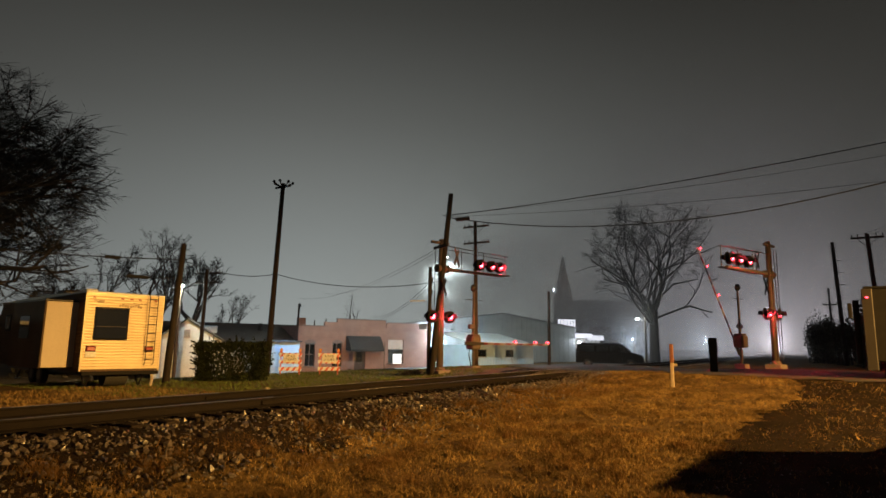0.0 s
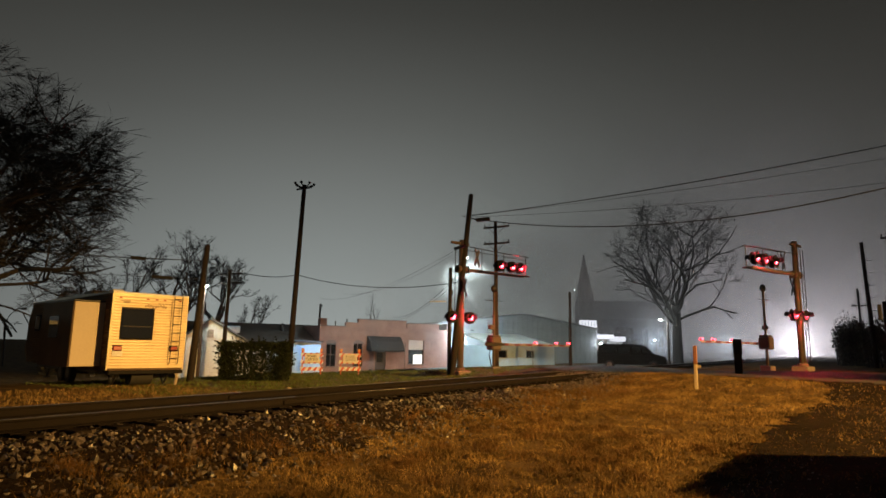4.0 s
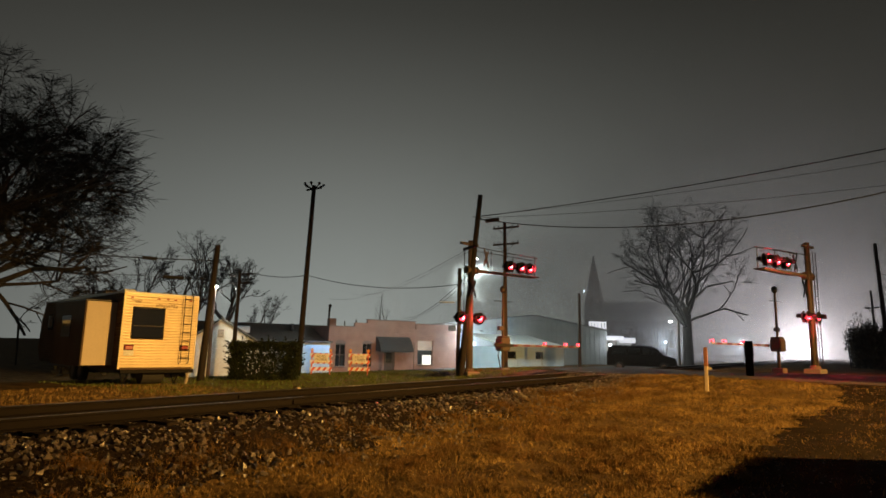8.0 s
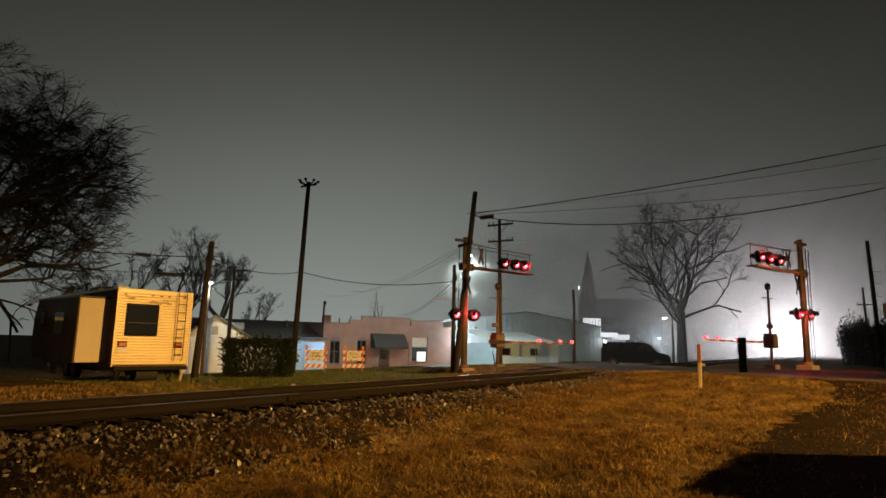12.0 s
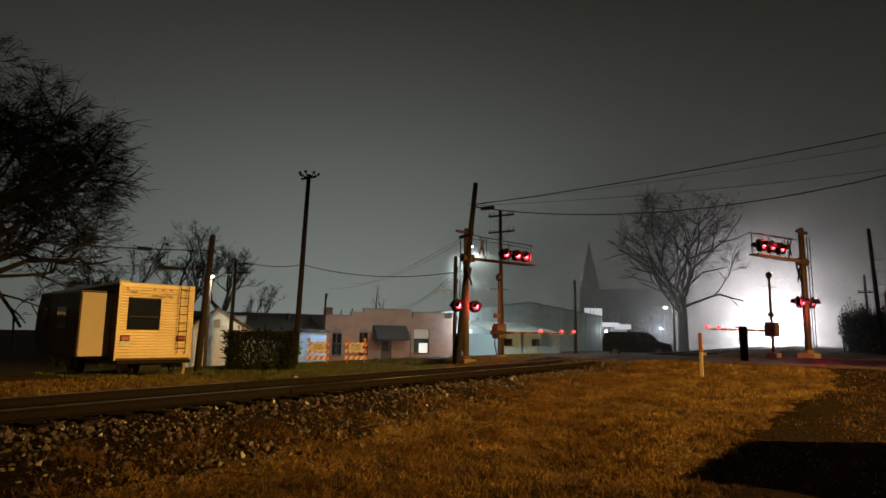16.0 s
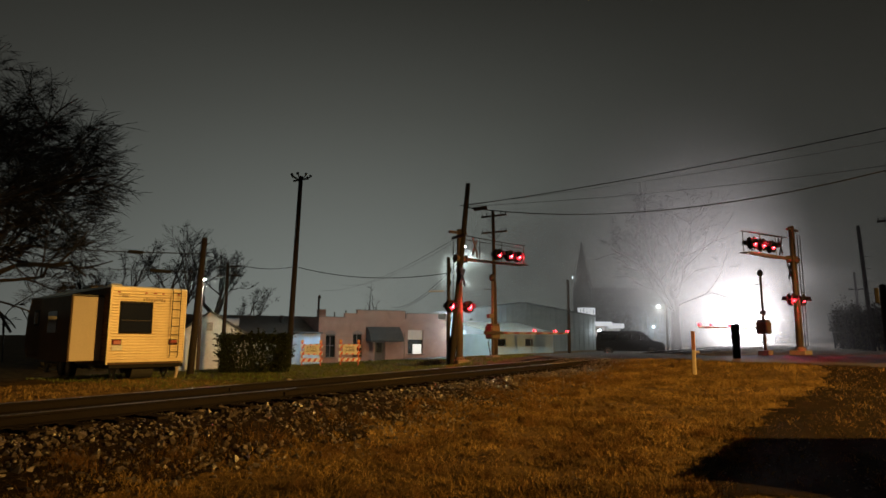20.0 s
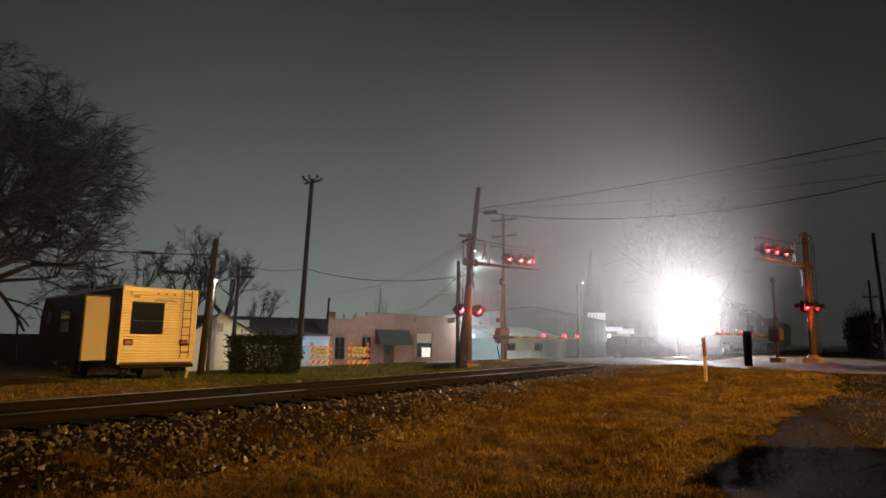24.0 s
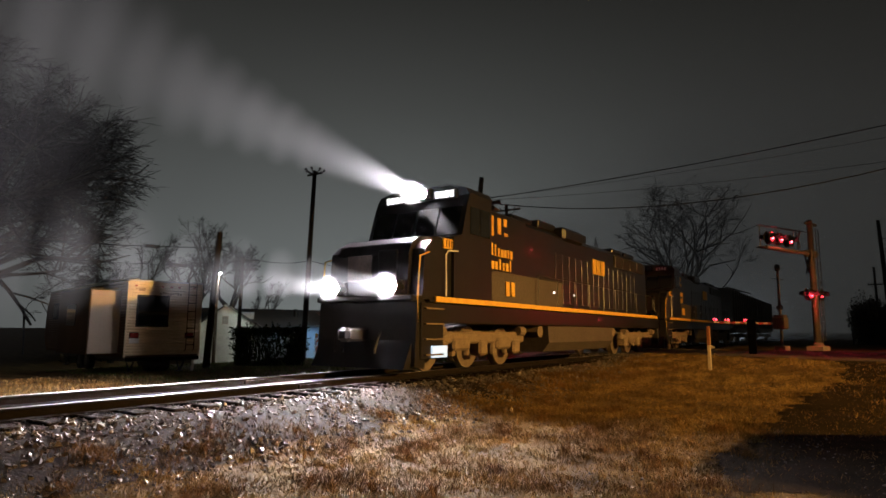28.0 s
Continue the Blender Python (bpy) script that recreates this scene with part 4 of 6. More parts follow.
        part("arm_lens", Shape().cyl((-0.075, length * f, 0.12), (0.075, length * f, 0.12), 0.055, n=12), "red_small", arm, "lit red lens")
    return ob, arm


gate_far, arm_far = gate((27.52, 14.28, 0.45), -110.5, 5.3, "lowered crossing gate with striped arm and red lamps", 4.0)
gate_near, arm_near = gate((35.9, 2.82, 0.74), 69.5, 5.75, "crossing gate with a striped arm coming down", 4.1)
RED = (1.0, 0.03, 0.05)
lamp("flasher_light", (29.0, 13.2, 5.7), 120, RED, 0.12)
lamp("flasher_light", (25.6, 14.3, 3.0), 160, RED, 0.12)
lamp("flasher_light", (33.2, 1.3, 3.3), 280, RED, 0.12)
lamp("flasher_light", (30.4, 2.2, 5.9), 200, RED, 0.12)

# ---- markers by the grass ----


def marker(base, h, label, low, high, r):
    ob = thing("marker_post", label, "marker post", pose(*base), "marker posts")
    part("lower_post", Shape().box((0, 0, h * 0.28), (r, r * 1.6, h * 0.56 + 0.1), None, 0.01), low, ob)
    part("upper_post", Shape().box((0, 0, h * 0.78), (r * 1.1, r * 1.75, h * 0.44), None, 0.012), high, ob)
    return ob


mp = marker((21.17, 3.72, land(21.2, 3.7)), 1.38, "pale utility marker post with a faded orange top", "post_pale", "post_orange", 0.065)
part("tag", Shape().box((0, -0.1, 0.72), (0.01, 0.14, 0.08), None, 0.003), "post_pale", mp)
marker((26.32, 3.06, land(26.3, 3.06)), 1.36, "black square marker post in the grass", "black", "black", 0.17)

# ---- travel trailer ----


def travel_trailer():
    """Local x runs from the rear wall forward, y to the far side, z up."""
    # rear wall along local -y to +y; forward along local x
    ob = thing("travel_trailer", "old travel trailer, ribbed cream rear, brown sides darkened for shade, tan slide-out", "travel trailer", pose(12.4, 19.6, 0, 0, 0, 79.5))
    ob.location.z = land(12, 19.5)
    L, W, z0, z1 = 9.7, 2.52, 0.56, 3.08
    part("body", Shape().prism([(0.02, z0), (L - 0.5, z0), (L, 1.1), (L - 0.1, 2.3), (L - 0.5, z1 - 0.1), (0.02, z1)], 1, -W / 2 + 0.02, W / 2 - 0.02), "brown_shaded_side", ob)
    n = 26
    ph = (z1 - z0 - 0.08) / n
    for i in range(n):
        z = z0 + 0.06 + (i + 0.5) * ph
        part("siding_rib", Shape().prism([(0, z - ph / 2), (-0.028, z - ph * 0.3), (-0.028, z + ph * 0.18), (0, z + ph / 2)], 1, -W / 2 + 0.03, W / 2 - 0.03), "siding", ob)
    for i in range(0, n, 1):
        z = z0 + 0.06 + (i + 0.5) * ph
        for sd in (1, -1):
            y = sd * (W / 2 - 0.02)
            part("side_rib", Shape().prism([(y, z - ph / 2), (y + sd * 0.02, z - ph * 0.3), (y + sd * 0.02, z + ph * 0.18), (y, z + ph / 2)], 0, 0.03, L - 0.55), "brown_shaded_side", ob)
    part("roof", Shape().prism([(-0.04, z1), (L - 0.5, z1 - 0.1), (L - 0.5, z1 - 0.03), (4, z1 + 0.06), (-0.04, z1 + 0.05)], 1, -W / 2, W / 2), "white", ob)
    for sd in (1, -1):
        part("corner_trim", Shape().box((-0.012, sd * (W / 2 - 0.02), (z0 + z1) / 2), (0.05, 0.06, z1 - z0), None, 0.012), "siding", ob)
    part("top_trim", Shape().box((-0.012, 0, z1 - 0.02), (0.06, W, 0.07), None, 0.012), "siding", ob)
    part("bumper", Shape().box((-0.08, 0, z0 - 0.06), (0.12, W - 0.1, 0.12), None, 0.015), "black", ob)
    win = part("rear_window", Shape().box((-0.035, 0.42, 2.1), (0.05, 1.0, 1.0), None, 0.11), "dark_glass", ob, "dark tinted window with rounded corners")
    part("window_frame", Shape().box((-0.02, 0.42, 2.1), (0.04, 1.08, 1.08), None, 0.13), "black", win)
    part("window_rail", Shape().box((-0.064, 0.42, 2.0), (0.01, 0.95, 0.02), None, 0.004), "dark_steel", win)
    # ladder
    for y in (-0.72, -1.0):
        part("ladder_rail", Shape().tube([(-0.02, y, 0.75), (-0.14, y, 0.8), (-0.14, y, 3.1), (0.1, y, 3.16)], 0.014, 6), "black", ob)
    for i in range(8):
        part("ladder_rung", Shape().cyl((-0.14, -0.72, 0.95 + i * 0.29), (-0.14, -1.0, 0.95 + i * 0.29), 0.013, n=6), "black", ob)
    for y in (0.98, -0.86):
        lt = part("tail_light", Shape().box((-0.05, y, 1.28), (0.05, 0.26, 0.14), None, 0.02), "tail_red", ob, "red tail light")
        part("light_base", Shape().box((-0.02, y, 1.28), (0.03, 0.31, 0.19), None, 0.015), "black", lt)
    part("number_plate", Shape().box((-0.045, 0.97, 1.10), (0.02, 0.32, 0.17), None, 0.006), "white", ob, "pale number plate with nothing readable")
    for y in (1.02, 0.15, -0.15, -0.42, -0.96):
        part("marker_light", Shape().box((-0.045, y, 2.93), (0.04, 0.09, 0.045), None, 0.01), "tail_red", ob)
    rg = random.Random(3)
    for i in range(9):
        part("decal_bar", Shape().box((-0.031, 0.2 - i * 0.085, 2.70 + 0.02 * math.sin(i * 1.3)), (0.008, 0.06, 0.06 + 0.05 * rg.random())), "decal", ob)
    for i in range(4):
        part("decal_bar", Shape().box((-0.031, -0.25 - 0.12 * i, 2.80), (0.008, 0.1, 0.025)), "decal", ob)
    part("decal_bar", Shape().box((-0.031, 0.86, 2.84), (0.008, 0.34, 0.03)).box((-0.031, 0.82, 2.79), (0.008, 0.2, 0.05)), "decal", ob)
    # slide-out on the visible side
    y0 = W / 2
    so = part("slide_out", Shape().box((2.2, y0 + 0.43, 1.72), (3.2, 0.96, 2.1), None, 0.02), "brown_shaded_side", ob, "slide-out room, brown standing for shade, with a tan end")
    part("end_panel", Shape().box((0.588, y0 + 0.43, 1.72), (0.03, 0.95, 2.08), None, 0.01), "slide", so, "plain tan end panel")
    part("slide_roof", Shape().box((2.2, y0 + 0.45, 2.80), (3.25, 1.0, 0.05), None, 0.01), "dark_steel", so)
    part("slide_flange", Shape().box((2.2, y0 + 0.93, 1.72), (3.22, 0.04, 2.14), None, 0.01), "brown_shaded_side", so)
    part("slide_window", Shape().box((2.4, y0 + 0.955, 1.95), (1.0, 0.03, 0.75), None, 0.05), "dark_glass", so, "dark side window")
    for x, w, z, h in ((5.0, 0.5, 2.1, 0.6), (6.6, 0.75, 1.75, 0.9), (8.1, 0.6, 2.2, 0.55)):
        sw = part("side_window", Shape().box((x, y0 + 0.01, z), (w, 0.05, h), None, 0.05), "dark_glass", ob, "dark side window")
        part("window_frame", Shape().box((x, y0, z), (w + 0.1, 0.04, h + 0.1), None, 0.06), "black", sw)
    part("entry_door", Shape().box((5.8, y0 + 0.012, 1.6), (0.68, 0.045, 1.9), None, 0.05), "slide", ob, "dark narrow entry door")
    part("roof_vent", Shape().box((1.9, 0.5, z1 + 0.15), (0.4, 0.4, 0.2), None, 0.04), "white", ob)
    part("air_conditioner", Shape().box((4.8, 0.2, z1 + 0.2), (0.95, 0.7, 0.32), None, 0.08), "dark_steel", ob)
    # running gear
    for sd in (1, -1):
        part("frame_rail", Shape().box((L / 2 - 0.2, sd * 0.85, 0.47), (L - 0.8, 0.08, 0.18), None, 0.01), "dark_steel", ob)
    for x in (3.9, 4.75):
        for sd in (1, -1):
            wh = part("wheel", Shape().cyl((x, sd * 1.0, 0.34), (x, sd * 1.2, 0.34), 0.34, n=20), "tyre", ob)
            part("rim", Shape().cyl((x, sd * 1.19, 0.34), (x, sd * 1.21, 0.34), 0.19, n=16), "dark_steel", wh)
        part("axle", Shape().cyl((x, -1.0, 0.36), (x, 1.0, 0.36), 0.05, n=8), "dark_steel", ob)
    for x, sd in ((0.9, 1), (0.9, -1), (8.0, 1), (8.0, -1)):
        part("stabiliser_jack", Shape().cyl((x, sd * 0.85, 0.42), (x - 0.35, sd * 0.85, 0.04), 0.03, n=6).cyl((x - 0.7, sd * 0.85, 0.42), (x - 0.35, sd * 0.85, 0.04), 0.03, n=6).box((x - 0.35, sd * 0.85, 0.025), (0.2, 0.2, 0.04)), "dark_steel", ob)
    part("spare_wheel", Shape().cyl((0.5, -0.35, 0.36), (0.5, 0.35, 0.36), 0.30, n=18), "tyre", ob)
    part("tongue", Shape().cyl((L - 0.4, 0.7, 0.45), (L + 1.1, 0, 0.45), 0.05, n=6).cyl((L - 0.4, -0.7, 0.45), (L + 1.1, 0, 0.45), 0.05, n=6), "dark_steel", ob)
    part("hose", Shape().tube([(-0.05, -1.0, 0.5), (-0.12, -1.02, 0.3), (-0.08, -1.0, 0.06)], 0.05, 8), "post_pale", ob, "pale drain hose")
    part("underbelly", Shape().box((4.6, 0, 0.5), (7.6, 2.1, 0.1), None, 0.02), "dark_steel", ob)
    return ob


travel_trailer()

# ---- lawn across the track ----


def leaf_cloud(s, rg, count, inside, size):
    made = 0
    while made < count:
        p, k = inside(rg)
        made += 1
        r = size * rg.uniform(0.6, 1.3) * k
        m = Matrix.Translation(p) @ Euler((rg.uniform(0, 6.28), rg.uniform(0, 6.28), rg.uniform(0, 6.28))).to_matrix().to_4x4()
        s.add([(-r, 0, 0), (0, -r * 0.45, r * 0.12), (r, 0, 0), (0, r * 0.45, r * 0.12)], [(0, 1, 2), (0, 2, 3)], m)


def hedge():
    c = Vector((17.7, 20.35, land(17.7, 20.3)))
    ob = thing("trimmed_bush", "dense dark evergreen bush, squarely trimmed, on the lawn", "bush", pose(*c, 0, 0, -40.8))
    rg = random.Random(31)
    s = Shape()

    def pick(rg):
        while True:
            u, v, w = rg.uniform(-1, 1), rg.uniform(-1, 1), rg.uniform(0, 1)
            if max(abs(u), abs(v), 2 * w - 1) > 0.72 - 0.2 * rg.random():
                bulge = 1 + 0.16 * noise.noise((u * 2.2, v * 2.2, w * 3))
                return Vector((u * 1.36 * bulge, v * 0.85 * bulge, 0.04 + 1.52 * w * (1 + 0.09 * noise.noise((u * 3, v * 3, 5))))), 1.0
    leaf_cloud(s, rg, 17000, pick, 0.048)
    part("foliage", s, "hedge", ob)
    s = Shape()
    for _ in range(70):
        u = rg.choice((-1, 1)) if rg.random() < 0.5 else rg.uniform(-1, 1)
        z = rg.uniform(0.4, 1.5) if abs(u) == 1 else 1.5
        a = Vector((u * 1.32, rg.uniform(-0.8, 0.8), z))
        d = Vector((u * 0.25 if abs(u) == 1 else rg.uniform(-0.1, 0.1), rg.uniform(-0.2, 0.2), rg.uniform(-0.05, 0.28)))
        s.tube([a, a + d * 0.5, a + d * rg.uniform(0.7, 1.3)], [0.012, 0.01, 0.003], 3)
        for q in range(4):
            p = a + d * rg.uniform(0.4, 1.2)
            s.add([(p.x - 0.05, p.y, p.z), (p.x, p.y - 0.03, p.z + 0.04), (p.x + 0.05, p.y, p.z + 0.01)], [(0, 1, 2)])
    tagged(part("stray_growth", s, "hedge", ob), kind="stuff")
    s = Shape()
    for _ in range(12):
        a = Vector((rg.uniform(-1.1, 1.1), rg.uniform(-0.5, 0.5), 0))
        s.tube([a, a + Vector((0.05, 0, 0.7)), a + Vector((rg.uniform(-0.2, 0.2), 0.1, 1.4))], [0.035, 0.025, 0.012], 5)
    part("stem_cluster", s, "bark", ob)


hedge()


def barricade(x, y, turn):
    ob = thing("road_barricade", "folding barricade with orange and white striped boards and a sign", "barricade", pose(x, y, land(x, y), 0, 0, turn), "road barricades")
    for k in (-0.5, 0.5):
        part("upright", Shape().box((k, 0, 0.62), (0.06, 0.06, 1.24), None, 0.008), "barr_orange", ob)
        part("foot", Shape().box((k, 0, 0.03), (0.06, 0.9, 0.06), None, 0.008), "barr_orange", ob)
        lt = part("warning_lamp", Shape().cyl((k, -0.06, 1.33), (k, 0.06, 1.33), 0.085, n=14).box((k, 0, 1.22), (0.12, 0.1, 0.1), None, 0.01), "barr_orange", ob)
        part("lamp_lens", Shape().cyl((k, -0.075, 1.33), (k, 0.075, 1.33), 0.06, n=12), "yellow", lt)
    for z in (0.30, 0.68, 1.06):
        bd = part("board", Shape().box((0, -0.045, z), (1.22, 0.03, 0.20), None, 0.006), "barr_white", ob)
        for i in range(4):
            x0 = -0.54 + i * 0.31
            part("stripe", Shape().prism([(x0, z - 0.096), (x0 + 0.13, z - 0.096), (x0 + 0.26, z + 0.096), (x0 + 0.13, z + 0.096)], 1, -0.064, -0.0605), "barr_orange", bd)
    sg = part("sign", Shape().box((0, -0.085, 0.88), (0.78, 0.02, 0.46), None, 0.01), "barr_white", ob, "white sign lettered in two lines")
    txt = bpy.data.curves.new("lettering", "FONT")
    txt.body, txt.size, txt.align_x, txt.extrude = "ROAD\nCLOSED", 0.17, "CENTER", 0.002
    t = new("lettering", txt)
    t.parent = sg
    t.matrix_basis = pose(0, -0.098, 0.93, 90, 0, 0)
    dg = bpy.context.evaluated_depsgraph_get()
    me = bpy.data.meshes.new_from_object(t.evaluated_get(dg))
    m_ = t.matrix_basis.copy()
    bpy.data.objects.remove(t)
    me.materials.clear()
    me.materials.append(M["black"])
    q = new("lettering", me)
    q.parent, q.matrix_basis = sg, m_
    return ob


for ob in (barricade(23.35, 22.6, -45), barricade(25.05, 21.5, -49)):
    ob.scale = (0.93, 0.93, 0.93)

bond = thing("trackside_box", "small pale round-topped box on a stake beside the rail", "signal box", pose(10.55, 10.9, 0.28))
part("box_body", Shape().cyl((0, 0, 0.1), (0, 0, 0.28), 0.075, 0.07, 12).ball((0, 0, 0.28), 0.07, 10, (1, 1, 0.5)), "post_pale", bond)
part("stake", Shape().cyl((0, 0, -0.1), (0, 0, 0.12), 0.03, n=6), "dark_steel", bond)


def brush_pile(c, r, label):
    rg = random.Random(9)
    s = Shape()
    for _ in range(130):
        a = Vector((rg.gauss(0, r * 0.5), rg.gauss(0, r * 0.4), 0.02))
        d = Vector((rg.uniform(-1, 1), rg.uniform(-1, 1), rg.uniform(0.0, 0.55))) * r * 0.7
        s.tube([a, a + d * 0.5 + Vector((0, 0, 0.05)), a + d], [0.02, 0.013, 0.004], 4)
    solo("brush_pile", s, "twig", label, "brush", m=pose(*c))


brush_pile((25.9, 16.9, 0.15), 0.8, "heap of cut branches and weeds by the pole")

# ---- buildings ----


def span(p, q):
    """A frame whose x runs from p to q along a front, with y to the back."""
    p, q = Vector(p), Vector(q)
    return pose(p.x, p.y, 0, 0, 0, math.degrees(math.atan2(q.y - p.y, q.x - p.x))), (q - p).length


def wall_with_holes(s, L, z0, z1, th, holes):
    """A wall along x from 0 to L, y from 0 to th, with rectangular holes (x0, x1, a, b)."""
    xs = sorted({0, L, *[h[0] for h in holes], *[h[1] for h in holes]})
    for a, b in zip(xs, xs[1:]):
        gaps = sorted((h[2], h[3]) for h in holes if h[0] <= a + 1e-6 and h[1] >= b - 1e-6)
        z = z0
        for g0, g1 in gaps:
            if g0 > z:
                s.box(((a + b) / 2, th / 2, (z + g0) / 2), (b - a, th, g0 - z))
            z = g1
        if z1 > z:
            s.box(((a + b) / 2, th / 2, (z + z1) / 2), (b - a, th, z1 - z))


def pink_shop():
    m, L = span((40.6, 38.5), (52.95, 32.3))
    ob = thing("storefront", "low pinkish painted brick shop with a stepped parapet and dark awning", "building", m)
    z0, z1, D = -0.95, 3.25, 11.0
    holes = [(0.7, 1.6, -0.3, 1.75), (3.3, 4.2, -0.3, 1.75), (5.5, 6.6, -0.9, 1.25), (9.0, 10.7, -0.1, 2.15)]
    s = Shape()
    wall_with_holes(s, L, z0, z1, 0.3, holes)
    fr = part("front_wall", s, "pink", ob)
    part("stepped_parapet", Shape().box((3.1, 0.15, 3.45), (1.3, 0.3, 0.40)).box((6.2, 0.15, 3.60), (5.0, 0.3, 0.70)).box((10.6, 0.15, 3.50), (3.6, 0.3, 0.5)), "pink", ob)
    part("coping", Shape().box((6.2, 0.12, 3.98), (5.1, 0.4, 0.07)).box((10.75, 0.12, 3.78), (3.5, 0.4, 0.06)).box((1.25, 0.12, 3.28), (2.5, 0.4, 0.06)), "trim", ob)
    part("side_wall", Shape().box((0.15, D / 2 + 0.3, (z0 + z1) / 2), (0.3, D, z1 - z0)), "pink", ob)
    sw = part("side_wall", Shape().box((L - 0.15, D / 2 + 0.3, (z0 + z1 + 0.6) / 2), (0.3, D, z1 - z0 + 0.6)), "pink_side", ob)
    part("back_wall", Shape().box((L / 2, D + 0.45, (z0 + z1) / 2), (L, 0.3, z1 - z0)), "pink", ob)
    part("flat_roof", Shape().box((L / 2, D / 2 + 0.3, z1 - 0.35), (L - 0.6, D, 0.2)), "roofing", ob)
    for x0, x1, a, b in (holes[0], holes[1]):
        w = part("arched_window", Shape().box(((x0 + x1) / 2, 0.2, (a + b) / 2), (x1 - x0, 0.05, b - a)), "dark_glass", ob, "dark arched window")
        pts = [(x0 - 0.08, b - 0.02)] + [((x0 + x1) / 2 - ((x1 - x0) / 2 + 0.08) * math.cos(k * math.pi / 8), b - 0.02 + 0.32 * math.sin(k * math.pi / 8)) for k in range(1, 8)] + [(x1 + 0.08, b - 0.02)]
        part("arch_head", Shape().prism(pts, 1, -0.03, 0.02), "trim", w)
        part("window_sill", Shape().box(((x0 + x1) / 2, -0.03, a - 0.05), (x1 - x0 + 0.24, 0.16, 0.09), None, 0.01), "trim", w)
        part("mullion", Shape().box(((x0 + x1) / 2, 0.16, (a + b) / 2), (0.05, 0.05, b - a)).box(((x0 + x1) / 2, 0.16, (a + b) / 2), (x1 - x0, 0.05, 0.05)), "trim", w)
    dr = part("door", Shape().box((6.05, 0.22, 0.17), (1.08, 0.06, 2.12), None, 0.01), "door_dark", ob, "dark wooden shop door")
    part("door_pane", Shape().box((6.05, 0.18, 0.5), (0.6, 0.03, 0.9)), "dark_glass", dr)
    part("door_handle", Shape().cyl((5.62, 0.12, 0.1), (5.62, 0.12, 0.4), 0.02, n=6), "chrome", dr)
    part("door_frame", Shape().box((5.46, 0.14, 0.17), (0.1, 0.2, 2.2)).box((6.64, 0.14, 0.17), (0.1, 0.2, 2.2)).box((6.05, 0.14, 1.29), (1.28, 0.2, 0.1)), "trim", dr)
    part("awning", Shape().prism([(0.0, 2.45), (0.0, 1.15), (-1.15, 1.05), (-1.15, 1.22), (-0.75, 1.95), (-0.15, 2.45)], 0, 4.6, 8.0), "awning", ob, "dark canvas awning over the door")
    for x in (8.1,):
        part("awning_post", Shape().cyl((x, -1.0, z0), (x, -1.0, 1.9), 0.04, n=8), "pole_wood", ob)
    w = part("shop_window", Shape().box((9.85, 0.2, 1.05), (1.7, 0.05, 2.25)), "dark_glass", ob, "half-lit shop window")
    part("lit_panel", Shape().box((10.1, 0.15, 0.35), (0.95, 0.02, 0.9)), "window_lit", w, "bright lit notice inside the window")
    part("blind", Shape().box((9.85, 0.15, 1.7), (1.66, 0.02, 0.9)), "pink_side", w)
    part("window_sill", Shape().box((9.85, -0.03, -0.14), (1.95, 0.16, 0.09), None, 0.01), "trim", w)
    part("chimney", Shape().box((2.4, 6.0, 3.6), (0.7, 0.7, 1.2), None, 0.02), "pink", ob)
    for i in range(5):
        part("roof_pipe", Shape().cyl((3.0 + 1.6 * i, 4 + (i % 3), 3.0), (3.0 + 1.6 * i, 4 + (i % 3), 3.9 + 0.25 * (i % 2)), 0.06, n=6), "dark_steel", ob)
    wl_ = part("wall_lamp", Shape().box((L + 0.12, 1.2, 2.5), (0.25, 0.2, 0.16), None, 0.03), "dark_steel", ob)
    part("lamp_face", Shape().box((L + 0.2, 1.2, 2.41), (0.14, 0.14, 0.02)), "lamp_blue", wl_)
    part("flower_pot", Shape().cyl((4.9, -0.5, z0), (4.9, -0.5, -0.55), 0.16, 0.22, 10), "trim", ob)
    part("sidewalk", Shape().box((L / 2, -0.9, z0 + 0.04), (L + 1, 1.8, 0.14), None, 0.01), "concrete", ob)
    return ob


pink_shop()


def warehouse():
    m, L = span((53.4, 35.6), (69.0, 22.6))
    ob = thing("warehouse", "long low grey metal-clad warehouse with a shallow gable", "building", m)
    z0, D = -0.95, 16.0
    pts = [(0, z0), (L, z0), (L, 3.9), (L * 0.55, 5.25), (0, 3.9)]
    part("front_wall", Shape().prism(pts, 1, 0.0, 0.2), "grey_metal", ob)
    part("back_wall", Shape().prism(pts, 1, D - 0.2, D), "grey_metal", ob)
    for x in (0.1, L - 0.1):
        part("side_wall", Shape().box((x, D / 2, (z0 + 3.9) / 2), (0.2, D - 0.4, 3.9 - z0)), "grey_metal", ob)
    part("roof", Shape().prism([(-0.2, 3.85), (L * 0.55, 5.25), (L + 0.2, 3.85), (L + 0.2, 3.98), (L * 0.55, 5.40), (-0.2, 3.98)], 1, -0.25, D + 0.2), "grey_roof", ob)
    for i in range(34):
        x = 0.3 + i * (L - 0.6) / 33
        zt = 3.9 + 1.35 * (x / (L * 0.55) if x < L * 0.55 else (L - x) / (L * 0.45))
        part("cladding_rib", Shape().box((x, -0.02, (z0 + zt) / 2), (0.07, 0.05, zt - z0 - 0.05)), "grey_metal", ob)
    part("loading_door", Shape().box((3.2, -0.05, 0.7), (2.6, 0.06, 3.1), None, 0.01), "pale_metal", ob, "pale roller door lit from beside")
    for i in range(9):
        part("door_slat", Shape().box((3.2, -0.09, -0.7 + i * 0.33), (2.5, 0.03, 0.29), None, 0.008), "pale_metal", ob)
